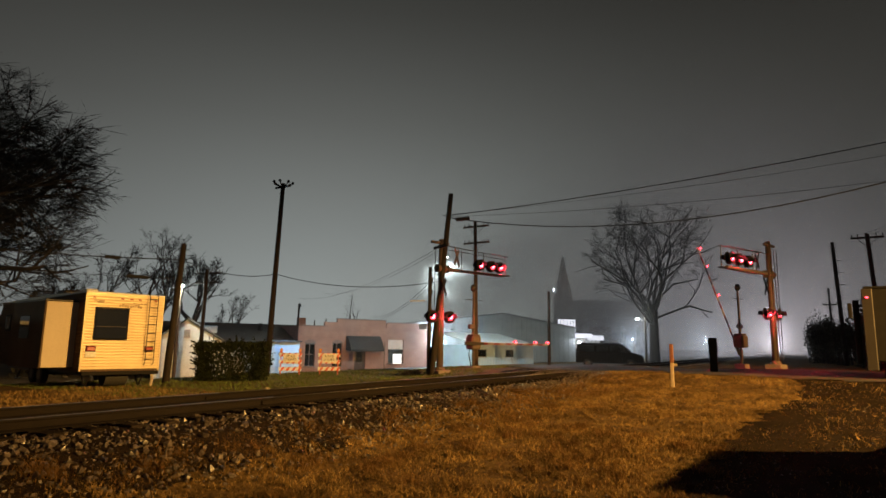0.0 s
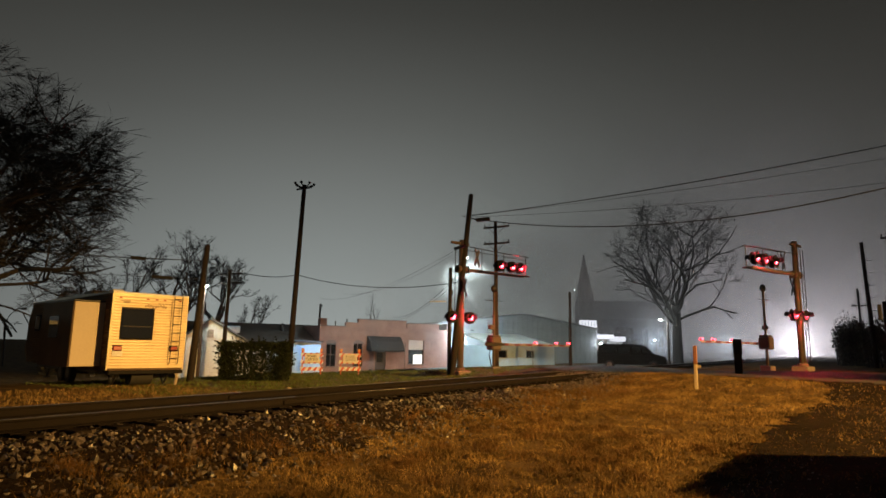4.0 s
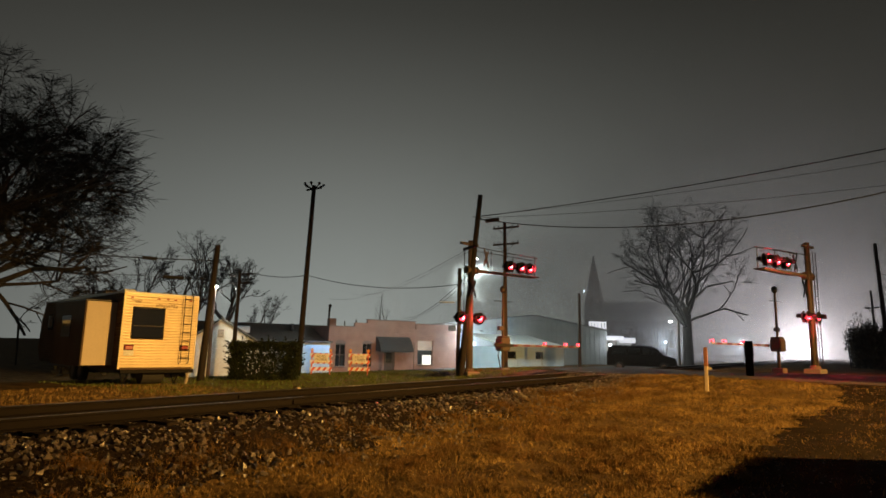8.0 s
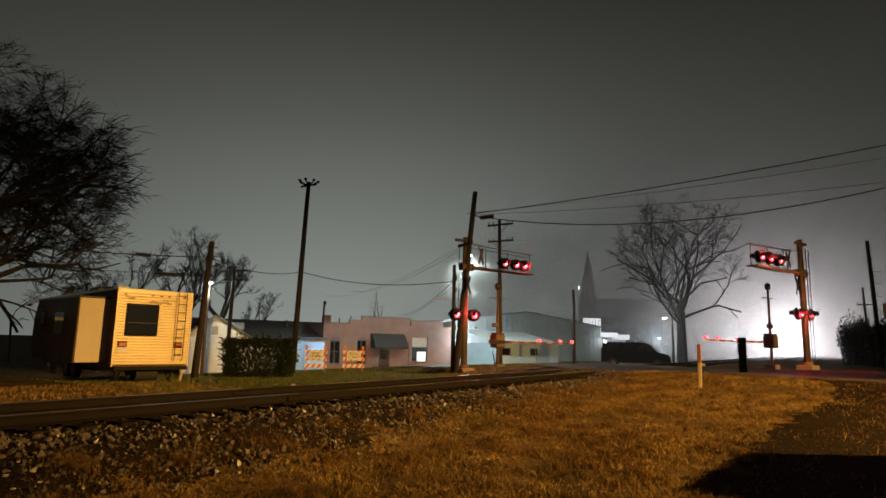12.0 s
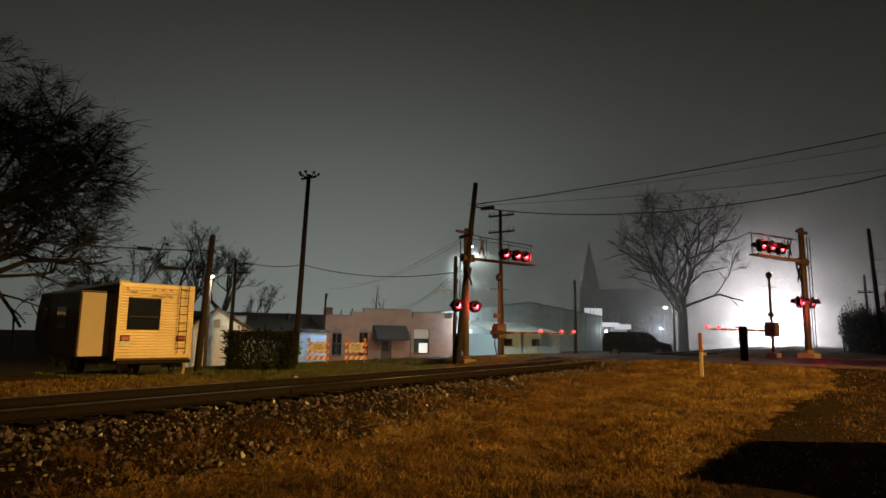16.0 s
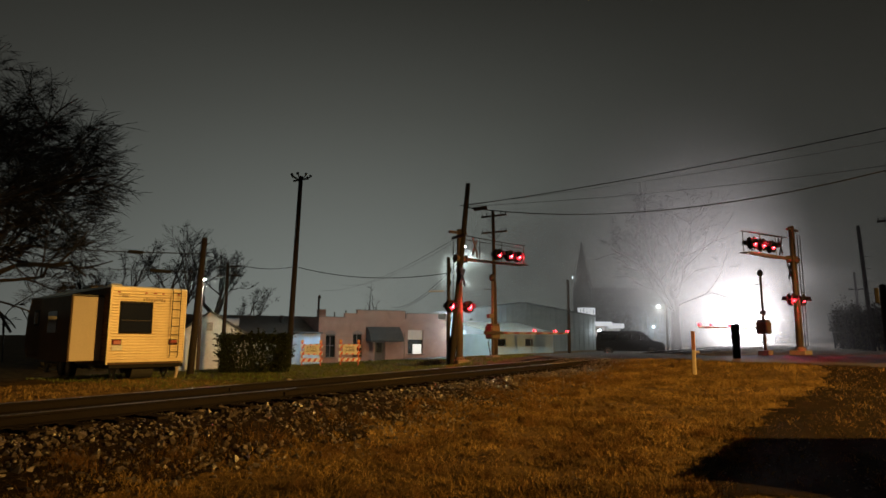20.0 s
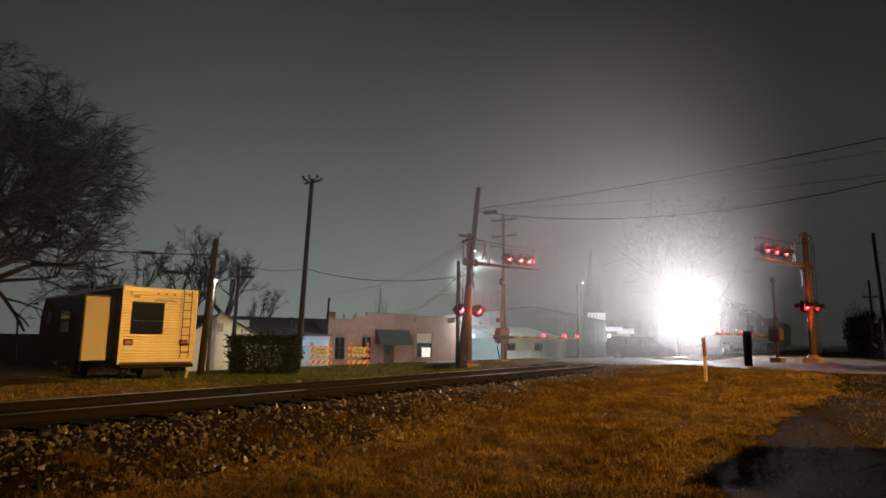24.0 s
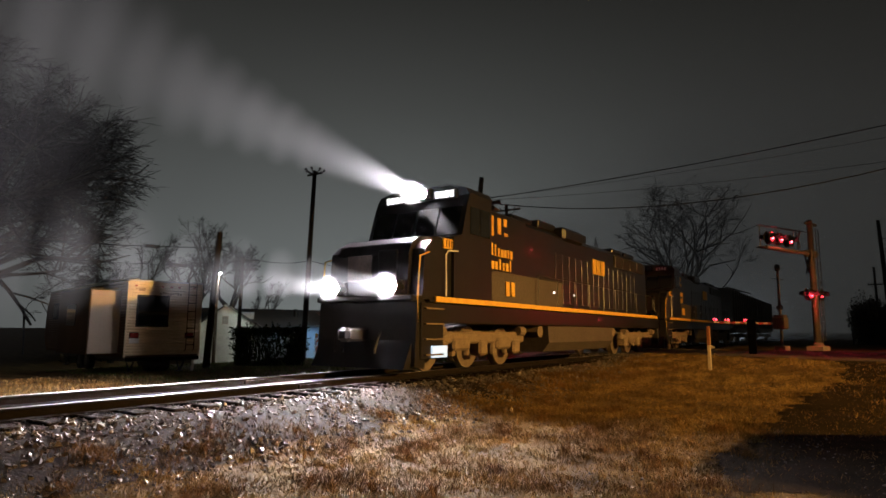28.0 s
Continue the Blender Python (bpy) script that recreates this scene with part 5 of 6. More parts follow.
    part("eave_light", Shape().box((5.0, -0.25, 3.4), (0.3, 0.3, 0.12), None, 0.02), "dark_steel", ob)


warehouse()


def blue_annex():
    m, L = span((48.6, 25.0), (55.2, 22.2))
    ob = thing("annex_building", "low pale annex with two small windows, bluish light in its colour", "building", m)
    z0, z1 = -0.75, 1.78
    holes = [(0.3, 1.3, 0.75, 1.35), (3.6, 4.6, 0.75, 1.35)]
    s = Shape()
    wall_with_holes(s, L, z0, z1, 0.2, holes)
    part("front_wall", s, "blue_lit_wall", ob)
    part("side_wall", Shape().box((0.1, 2.6, (z0 + z1) / 2), (0.2, 4.8, z1 - z0)), "blue_lit_wall", ob)
    part("side_wall", Shape().box((L - 0.1, 2.6, (z0 + z1) / 2), (0.2, 4.8, z1 - z0)), "blue_lit_wall", ob)
    part("back_wall", Shape().box((L / 2, 5.1, (z0 + z1) / 2), (L, 0.2, z1 - z0)), "blue_lit_wall", ob)
    part("roof", Shape().prism([(-0.3, z1), (5.3, z1 + 1.1), (5.3, z1 + 1.2), (-0.3, z1 + 0.1)], 0, -0.2, L + 0.2), "pale_metal", ob)
    for x0, x1, a, b in holes:
        w = part("window", Shape().box(((x0 + x1) / 2, 0.12, (a + b) / 2), (x1 - x0, 0.04, b - a)), "dark_glass", ob)
        part("window_frame", Shape().box(((x0 + x1) / 2, 0.02, b + 0.03), (x1 - x0 + 0.12, 0.08, 0.06)).box(((x0 + x1) / 2, 0.02, a - 0.03), (x1 - x0 + 0.12, 0.08, 0.06)), "grey_metal", w)
    part("downpipe", Shape().tube([(4.2, -0.06, z1), (4.2, -0.08, 0.9), (4.55, -0.06, z0)], 0.03, 6), "grey_metal", ob)
    for i in range(22):
        part("wall_board", Shape().box((0.15 + i * (L - 0.3) / 21, -0.012, (z0 + 0.7) / 2), (0.04, 0.025, 0.7 - z0)), "blue_lit_wall", ob)


blue_annex()


def corner_store():
    m, L = span((69.6, 25.9), (72.6, 22.4))
    ob = thing("corner_store", "white lit corner store with a tall sign and flat canopy", "building", m)
    z0 = -0.7
    part("front_wall", Shape().box((L / 2, 0.15, 1.3), (L, 0.3, 4.0)), "pink_side", ob)
    part("body", Shape().box((L / 2, 4.2, 1.2), (L, 7.6, 3.8)), "pink_side", ob)
    part("canopy_fascia", Shape().box((L / 2 - 0.6, -0.9, 3.1), (L + 1.8, 0.2, 0.5), None, 0.02), "fascia_lit", ob, "bright lit white canopy edge")
    part("canopy", Shape().box((L / 2 - 0.6, -0.35, 3.0), (L + 1.7, 1.0, 0.3)), "white", ob)
    sg = part("tall_sign", Shape().box((L * 0.45, -0.15, 4.15), (2.1, 0.25, 1.7), None, 0.02), "fascia_lit", ob, "tall ribbed white sign panel")
    for i in range(5):
        part("sign_rib", Shape().box((L * 0.45 - 0.8 + i * 0.4, -0.29, 4.1), (0.06, 0.05, 1.5)), "grey_metal", sg)
    part("window", Shape().box((2.0, -0.02, 1.0), (1.7, 0.06, 1.6)), "dark_glass", ob)
    for x in (0.2, 2.6, 4.3):
        part("column", Shape().box((x, -0.8, 1.1), (0.22, 0.22, 3.6), None, 0.02), "white", ob)
    part("door", Shape().box((3.6, -0.02, 0.5), (0.95, 0.06, 2.2)), "door_dark", ob)
    lt = part("wall_lamp", Shape().box((3.2, -1.05, 2.4), (0.3, 0.2, 0.2), None, 0.02), "dark_steel", ob)
    part("lamp_face", Shape().ball((3.2, -1.15, 2.3), 0.16, 10), "lamp_blue", lt)
    ext = thing("diner", "long white lit diner front with a row of windows", "building", span((78.5, 27.5), (82.0, 20.4))[0])
    L2 = 4.9
    holes = [(0.35 + i * 0.9, 0.95 + i * 0.9, 0.8, 2.3) for i in range(5)]
    s = Shape()
    wall_with_holes(s, L2, -0.7, 2.7, 0.25, holes)
    part("front_wall", s, "white", ext)
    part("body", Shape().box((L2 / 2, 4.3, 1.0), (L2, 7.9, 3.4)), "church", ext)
    part("fascia", Shape().box((L2 / 2, -0.3, 3.0), (L2 + 0.8, 0.7, 0.62), None, 0.02), "fascia_lit", ext, "bright lit white fascia")
    for x0, x1, a, b in holes:
        part("window", Shape().box(((x0 + x1) / 2, 0.15, (a + b) / 2), (x1 - x0, 0.04, b - a)), "dark_glass", ext)
    part("sign_board", Shape().box((-1.0, 0.1, 1.2), (1.5, 0.1, 1.9)), "fascia_lit", ext)


corner_store()


def small_house():
    m, L = span((26.2, 37.7), (29.9, 35.1))
    ob = thing("white_house", "small white clapboard house with a low gable", "house", m)
    z0 = -0.95
    part("gable_wall", Shape().prism([(0, z0), (L, z0), (L, 1.55), (L * 0.42, 3.2), (0, 1.75)], 1, 0, 0.2), "white", ob)
    part("side_wall", Shape().box((0.1, 5, 0.35), (0.2, 9.8, 2.6)), "white", ob)
    part("side_wall", Shape().box((L - 0.1, 5, 0.25), (0.2, 9.8, 2.4)), "white", ob)
    part("back_wall", Shape().prism([(0, z0), (L, z0), (L, 1.55), (L * 0.42, 3.2), (0, 1.75)], 1, 9.8, 10.0), "white", ob)
    part("roof", Shape().prism([(-0.3, 1.6), (L * 0.42, 3.2), (L + 0.3, 1.42), (L + 0.3, 1.52), (L * 0.42, 3.34), (-0.3, 1.72)], 1, -0.3, 10.2), "grey_roof", ob)
    for i in range(15):
        z = z0 + 0.1 + i * 0.17
        part("clapboard", Shape().prism([(0, z), (-0.02, z), (0, z + 0.165)], 0, 0.02, L - 0.02), "white", ob)
    v = part("gable_vent", Shape().box((L * 0.42, -0.03, 2.2), (0.42, 0.06, 0.6), None, 0.01), "pink_side", ob)
    for i in range(5):
        part("louvre", Shape().box((L * 0.42, -0.07, 2.0 + i * 0.1), (0.36, 0.03, 0.05)), "grey_metal", v)
    # long low roof behind
    m2, L2 = span((31.5, 43.5), (43.5, 37.5))
    b = thing("long_shed", "long low shed with a dark pitched roof", "building", m2)
    part("front_wall", Shape().box((L2 / 2, 0.1, 0.35), (L2, 0.2, 2.6)), "pale_metal", b)
    part("end_wall", Shape().box((0.1, 5, 0.35), (0.2, 9.6, 2.6)), "pale_metal", b)
    part("end_wall", Shape().box((L2 - 0.1, 5, 0.35), (0.2, 9.6, 2.6)), "pale_metal", b)
    part("back_wall", Shape().box((L2 / 2, 9.9, 0.35), (L2, 0.2, 2.6)), "pale_metal", b)
    part("roof", Shape().prism([(-0.4, 1.6), (5, 3.3), (10.4, 1.6), (10.4, 1.72), (5, 3.45), (-0.4, 1.72)], 0, -0.3, L2 + 0.3), "roofing", b)
    part("skylight_hood", Shape().box((2.6, 1.9, 2.75), (2.4, 1.6, 0.6), None, 0.04), "pale_metal", b, "pale ribbed roof hood")
    part("roof_vent", Shape().cyl((8.0, 3.0, 2.6), (8.0, 3.0, 3.3), 0.22, n=10).cyl((8.0, 3.0, 3.3), (8.0, 3.0, 3.45), 0.32, 0.1, n=10), "dark_steel", b)
    # blue lit wall
    m3, L3 = span((34.9, 35.8), (36.6, 34.5))
    c = thing("blue_shed", "small shed with a pale wall washed in bluish light", "building", m3)
    part("front_wall", Shape().box((L3 / 2, 0.1, 0.4), (L3, 0.2, 2.7), None, 0.01), "blue_lit_wall", c)
    part("body", Shape().box((L3 / 2, 1.9, 0.38), (L3 - 0.1, 3.3, 2.6)), "blue_lit_wall", c)
    part("roof", Shape().box((L3 / 2, 1.7, 1.82), (L3 + 0.3, 4.0, 0.12), None, 0.01), "roofing", c)
    for i in range(7):
        part("wall_board", Shape().box((0.3 + i * (L3 - 0.6) / 6, -0.01, 0.4), (0.03, 0.025, 2.6)), "blue_lit_wall", c)


small_house()


def church():
    ob = thing("church", "church with a tall pointed steeple, its stone paled for the fog", "church", pose(141.7, 49.2, 0, 0, 0, -75))
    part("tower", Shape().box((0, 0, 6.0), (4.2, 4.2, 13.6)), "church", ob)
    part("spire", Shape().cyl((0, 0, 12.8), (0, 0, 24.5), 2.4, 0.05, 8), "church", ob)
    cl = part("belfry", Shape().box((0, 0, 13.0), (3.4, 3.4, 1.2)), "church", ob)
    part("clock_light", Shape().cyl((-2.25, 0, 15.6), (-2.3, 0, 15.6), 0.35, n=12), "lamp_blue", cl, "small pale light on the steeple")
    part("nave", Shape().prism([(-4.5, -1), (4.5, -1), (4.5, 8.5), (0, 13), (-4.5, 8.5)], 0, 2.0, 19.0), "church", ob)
    for i in range(5):
        part("window", Shape().box((4.0 + i * 3.2, -4.55, 4.5), (1.1, 0.1, 4.2)), "dark_glass", ob)


church()

carport = thing("carport", "bright lit open carport beside a white house", "building", pose(7.2, 33.0, 0))
part("roof", Shape().box((0, 0, 2.35), (7.0, 6.0, 0.16), None, 0.02), "white", carport)
for x in (-3.2, 0, 3.2):
    part("column", Shape().box((x, -2.8, 0.95), (0.14, 0.14, 2.9), None, 0.01), "white", carport)
part("back_wall", Shape().box((0, 2.9, 0.8), (7.0, 0.2, 3.2)), "white", carport)

# ---- trees ----


def grow(rg, p, d, length, r, depth, limbs, twigs, spread, up, shrink, kids, tip=0.006, seg=4, dome=None, fans=6):
    pts, rad = [p], [r]
    q, v = p.copy(), d.normalized()
    for i in range(seg):
        v = (v + Vector((rg.gauss(0, 0.16), rg.gauss(0, 0.16), rg.gauss(0, 0.10) + up * 0.1))).normalized()
        q = q + v * length / seg
        pts.append(q.copy())
        rad.append(r * (1 - 0.45 * (i + 1) / seg))
    (limbs if r > 0.035 else twigs).tube(pts, rad, 7 if r > 0.1 else (5 if r > 0.035 else 3))
    if depth == 0:
        for _ in range(fans):
            k = rg.uniform(0.1, 1.0) * seg
            i = min(seg - 1, int(k))
            o = pts[i].lerp(pts[i + 1], k - i)
            w = (v + Vector((rg.gauss(0, 0.8), rg.gauss(0, 0.8), rg.gauss(0, 0.7)))).normalized() * length * rg.uniform(0.5, 1.1)
            sd = w.orthogonal().normalized() * tip * 0.8
            twigs.add([o - sd, o + sd, o + w * 0.5 + sd * 0.6 + Vector((0, 0, 0.03)), o + w], [(0, 1, 2), (0, 2, 3)])
        return
    for k in range(kids + (1 if rg.random() < 0.5 else 0)):
        f = rg.uniform(0.35, 1.0) if k else 1.0
        i = min(seg - 1, int(f * seg))
        base = pts[i].lerp(pts[i + 1], f * seg - i) if f < 1 else pts[-1]
        if dome and (base.x ** 2 + base.y ** 2) / dome[1] ** 2 + (base.z - dome[0]) ** 2 / dome[2] ** 2 > 1.0 - 0.2 * rg.random():
            continue
        ax = Vector((rg.gauss(0, 1), rg.gauss(0, 1), rg.gauss(0, 1)))
        nd = (v + ax.normalized() * spread * rg.uniform(0.6, 1.15)).normalized()
        grow(rg, base, nd, length * shrink * rg.uniform(0.75, 1.15), max(tip, r * (0.52 if k else 0.64)), depth - 1, limbs, twigs, spread, up, shrink, kids, tip, 3, dome, fans)


def bare_tree(base, seed, trunk_h, r, length, depth, label, spread=0.75, up=0.5, shrink=0.74, kids=2, heads=5, lean=(0, 0), tip=0.006, low=0.72, limb=0.5, dome=None, fans=6):
    rg = random.Random(seed)
    ob = thing("bare_tree", label, "tree", pose(*base), "bare trees")
    limbs, twigs, trunk = Shape(), Shape(), Shape()
    top = Vector((lean[0], lean[1], trunk_h))
    trunk.tube([Vector((0, 0, -0.3)), Vector((0, 0, 0.25)), Vector((lean[0] * 0.3, lean[1] * 0.3, trunk_h * 0.5)), top], [r * 1.45, r * 1.08, r * 0.92, r * 0.8], 12)
    part("trunk", trunk, "bark", ob, smooth=True)
    for k in range(heads):
        w = 6.283 * (k + rg.random() * 0.6) / heads
        d = Vector((math.cos(w) * spread, math.sin(w) * spread, rg.uniform(0.55, 1.2)))
        z = trunk_h * rg.uniform(low, 1.0)
        grow(rg, Vector((lean[0] * z / trunk_h, lean[1] * z / trunk_h, z)), d, length * rg.uniform(0.8, 1.15), r * limb, depth, limbs, twigs, spread, up, shrink, kids, tip, 4, dome, fans)
    tagged(part("crown", limbs, "bark", ob, smooth=True), kind="stuff")
    if twigs.v:
        tagged(part("twig_crown", twigs, "twig", ob), kind="stuff")
    return ob


bare_tree((73.0, 14.6, 0.1), 7, 6.6, 0.55, 5.2, 5, "large bare spreading tree beside the road beyond the crossing", 0.8, 0.35, 0.76, 2, 15, tip=0.014, low=0.62, limb=0.31, dome=(11.6, 7.4, 7.8), fans=7)
bare_tree((11.7, 36.6, -0.8), 12, 7.0, 0.5, 5.0, 5, "big bare tree with dense fine twigs behind the trailer", 0.9, 0.10, 0.73, 3, 16, tip=0.008, low=0.42, limb=0.42, dome=(9.8, 8.4, 8.6), fans=8)
bare_tree((29.0, 52.0, -0.9), 3, 3.2, 0.3, 3.0, 5, "bare tree beyond the white house", 0.6, 0.8, 0.70, 2, 5, tip=0.01)
bare_tree((34.5, 50.0, -0.9), 5, 4.0, 0.32, 2.8, 5, "bare vine-covered tree behind the shed", 0.5, 0.9, 0.70, 2, 6, tip=0.01)
bare_tree((38.0, 49.5, -0.9), 6, 4.6, 0.34, 2.8, 5, "bare vine-covered tree behind the shed", 0.5, 0.9, 0.70, 2, 6, tip=0.01)
bare_tree((46.0, 54.0, -0.9), 8, 3.0, 0.2, 2.2, 4, "thin bare tree behind the roofs", 0.5, 0.9, 0.72, 2, 4, tip=0.01)
bare_tree((62.0, 50.0, -0.9), 9, 4.0, 0.22, 2.2, 3, "thin bare sapling above the shop roof", 0.35, 1.2, 0.72, 1, 3, tip=0.012)


def shrub(c, size, count, seed, label, leaf=0.12, material="scrub"):
    ob = thing("shrub", label, "shrub", pose(*c), "scrub")
    rg = random.Random(seed)
    s = Shape()
    blobs = [(Vector((rg.uniform(-1, 1) * size[0] * 0.7, rg.uniform(-1, 1) * size[1] * 0.7, size[2] * rg.uniform(0.25, 0.75))), rg.uniform(0.25, 0.5)) for _ in range(9)]

    def pick(rg):
        b, r = blobs[rg.randrange(len(blobs))]
        v = Vector((rg.gauss(0, 1), rg.gauss(0, 1), rg.gauss(0, 1))).normalized() * rg.random() ** 0.4
        return Vector((b.x + v.x * size[0] * r, b.y + v.y * size[1] * r, max(0.02, b.z + v.z * size[2] * r))), 1.0
    leaf_cloud(s, rg, count, pick, leaf)
    part("foliage", s, material, ob)
    st = Shape()
    for _ in range(16):
        a = Vector((rg.uniform(-0.8, 0.8) * size[0], rg.uniform(-0.8, 0.8) * size[1], 0))
        st.tube([a, a + Vector((0.1, 0.1, size[2] * 0.5)), a + Vector((rg.uniform(-0.5, 0.5), rg.uniform(-0.5, 0.5), size[2] * rg.uniform(0.8, 1.15)))], [0.05, 0.035, 0.008], 4)
    part("stem_cluster", st, "twig", ob)


for k, (x, y, sx, sy, sz) in enumerate(((56, -1.4, 3, 1.3, 3.0), (50, -2.9, 4, 1.4, 3.2), (44, -4.0, 4, 1.6, 3.5), (38, -4.0, 3, 1.4, 3.2), (62, -1.6, 4, 1.4, 3.4), (70, -3, 5, 2, 4.0), (82, -3, 6, 2.5, 4.6))):
    shrub((x, y, land(x, y)), (sx, sy, sz), 2600, 60 + k, "dark tangled scrub along the verge")
for k, (x, y, sx, sy, sz) in enumerate(((105, 40, 7, 4, 6.2), (118, 47, 8, 5, 6.5), (128, 36, 9, 5, 6), (33, 56, 6, 3, 4), (44, 58, 8, 3, 4.2), (24, 46, 3, 2, 5.5))):
    shrub((x, y, -0.8), (sx, sy, sz), 1800, 80 + k, "dim clump of trees in the fog", 0.35)

# ---- vehicles that stand ----


def van(m, label):
    ob = thing("van", label, "van", m)
    side = [(0.0, 0.42), (0.02, 1.25), (0.15, 1.92), (0.5, 2.02), (3.3, 2.0), (3.75, 1.86), (4.35, 1.28), (5.15, 1.08), (5.3, 0.8), (5.28, 0.42)]
    part("body", Shape().prism(side, 1, -0.98, 0.98), "van_paint", ob)
    for sd in (1, -1):
        for x0, x1 in ((0.35, 1.5), (1.62, 2.55), (2.7, 3.35)):
            part("side_window", Shape().prism([(x0, 1.28), (x1, 1.28), (x1, 1.82), (x0 + 0.05, 1.82)], 1, sd * 0.985 - 0.01, sd * 0.985 + 0.01), "dark_glass", ob)
        part("front_window", Shape().prism([(3.45, 1.28), (4.2, 1.28), (3.75, 1.76), (3.45, 1.82)], 1, sd * 0.985 - 0.01, sd * 0.985 + 0.01), "dark_glass", ob)
        for x in (0.95, 4.3):
            w = part("wheel", Shape().cyl((x, sd * 0.78, 0.36), (x, sd * 0.99, 0.36), 0.36, n=20), "tyre", ob)
            part("rim", Shape().cyl((x, sd * 0.98, 0.36), (x, sd * 1.0, 0.36), 0.2, n=14), "chrome", w)
        part("headlight", Shape().box((5.24, sd * 0.75, 0.86), (0.1, 0.3, 0.16), None, 0.03), "chrome", ob)
        part("mirror", Shape().box((3.95, sd * 1.1, 1.32), (0.12, 0.2, 0.16), None, 0.03), "van_paint", ob)
        part("sill", Shape().box((2.6, sd * 0.97, 0.45), (2.6, 0.05, 0.12), None, 0.02), "black", ob)
    part("bumper", Shape().box((5.3, 0, 0.5), (0.14, 1.9, 0.22), None, 0.05), "black", ob)
    part("windscreen", Shape().prism([(3.82, 1.80), (4.36, 1.30), (4.38, 1.32), (3.84, 1.82)], 1, -0.85, 0.85), "dark_glass", ob)
    return ob


v_turn = math.degrees(math.atan2(-4.6, 1.25))
van(pose(50.3, 16.4, land(51, 14) - 0.02, 0, 0, v_turn), "dark passenger van parked at the street corner")


def suv(m, label):
    ob = thing("parked_car", label, "car", m)
    side = [(-2.35, 0.4), (-2.35, 1.0), (-2.2, 1.12), (-1.9, 1.72), (0.35, 1.76), (0.6, 1.7), (1.15, 1.12), (2.2, 1.0), (2.35, 0.8), (2.35, 0.4)]
    part("body", Shape().prism(side, 1, -0.92, 0.92), "van_paint", ob)
    for x in (-1.45, 1.45):
        for sd in (1, -1):
            w = part("wheel", Shape().cyl((x, sd * 0.72, 0.35), (x, sd * 0.94, 0.35), 0.35, n=18), "tyre", ob)
            part("rim", Shape().cyl((x, sd * 0.93, 0.35), (x, sd * 0.95, 0.35), 0.2, n=12), "chrome", w)
    for sd in (1, -1):
        part("side_window", Shape().prism([(-1.8, 1.14), (0.95, 1.14), (0.5, 1.64), (-1.65, 1.64)], 1, sd * 0.925 - 0.01, sd * 0.925 + 0.01), "dark_glass", ob)
    return ob


suv(pose(11.05, -4.2, land(11, -4.2) + 0.03, 0, 0, -6), "dark parked car on the gravel lot")


def box_trailer():
    ob = thing("box_trailer", "tall dark box trailer parked at the edge of the lot", "trailer", pose(23.9, -1.82, land(24, -2), 0, 0, -93))
    part("body", Shape().box((3.0, 1.3, 1.75), (6.0, 2.5, 2.35), None, 0.04), "black", ob)
    part("roof_rim", Shape().box((3.0, 1.3, 2.95), (6.05, 2.55, 0.08), None, 0.02), "black", ob)
    part("corner_post", Shape().box((0.06, -0.02, 1.6), (0.30, 0.16, 2.6), None, 0.02), "dark_steel", ob, "grey steel corner post")
    part("door_bar", Shape().cyl((-0.25, 0.1, 0.5), (-0.25, 0.1, 2.55), 0.09, n=10), "black", ob)
    part("side_lamp", Shape().box((-0.42, 0.05, 2.2), (0.12, 0.16, 0.5), None, 0.02), "black", ob)
    part("marker_light", Shape().box((0.06, -0.12, 2.62), (0.07, 0.05, 0.05), None, 0.01), "red_lens", ob)
    for x in (4.4, 5.3):
        for y in (0.35, 2.25):
            part("wheel", Shape().cyl((x, y - 0.15, 0.42), (x, y + 0.15, 0.42), 0.42, n=18), "tyre", ob)
    part("landing_leg", Shape().box((0.5, 0.3, 0.3), (0.12, 0.12, 0.62), None, 0.01).box((0.5, 2.3, 0.3), (0.12, 0.12, 0.62), None, 0.01), "dark_steel", ob)


box_trailer()

# ---- street lamps ----


def street_lamp(base, height, arm, label, face="lamp_white", wood=True):
    ob = thing("street_lamp", label, "street lamp", pose(*base), "street lamps")
    part("pole", Shape().cyl((0, 0, -0.3), (0, 0, height), 0.12, 0.09, 10), "pole_wood" if wood else "signal_steel", ob)
    a = Vector(arm)
    part("arm", Shape().tube([(0, 0, height - 0.4), (a.x * 0.5, a.y * 0.5, height - 0.1), (a.x, a.y, height)], 0.03, 6), "dark_steel", ob)
    h = part("lamp_head", Shape().box((a.x, a.y, height + 0.03), (0.5, 0.3, 0.14), None, 0.05), "dark_steel", ob)
    part("lamp_face", Shape().ball((a.x, a.y, height - 0.07), 0.17, 10, (1.2, 1, 0.5)), face, h, "lit lamp bowl")


street_lamp((43.6, 25.6, land(43, 25)), 9.0, (-0.3, -0.5, 0), "wooden street lamp with a lit bowl beyond the crossing")
street_lamp((26.0, 35.3, -0.9), 6.25, (-0.2, -0.3, 0), "lit yard lamp on a pole by the white house")
street_lamp((60.5, 12.9, land(60, 13)), 4.5, (0.2, 0.75, 0), "small lit street lamp near the large tree")
street_lamp((95, 22, 0), 3.2, (0, 0.2, 0), "distant lit yard lamp in the fog", "lamp_blue")
street_lamp((112, 13.8, 0), 3.4, (0, 0.2, 0), "distant lit yard lamp in the fog", "lamp_blue")

# unseen sodium lamp behind the lot; its shade is added to block upward light
shaded = thing("street_lamp", "unseen wooden street lamp, its wide dark shade added to cut upward light", "street lamp", pose(15.0, -20.0, land(15, -20)), "street lamps")
lz = 8.2 - land(15, -20)
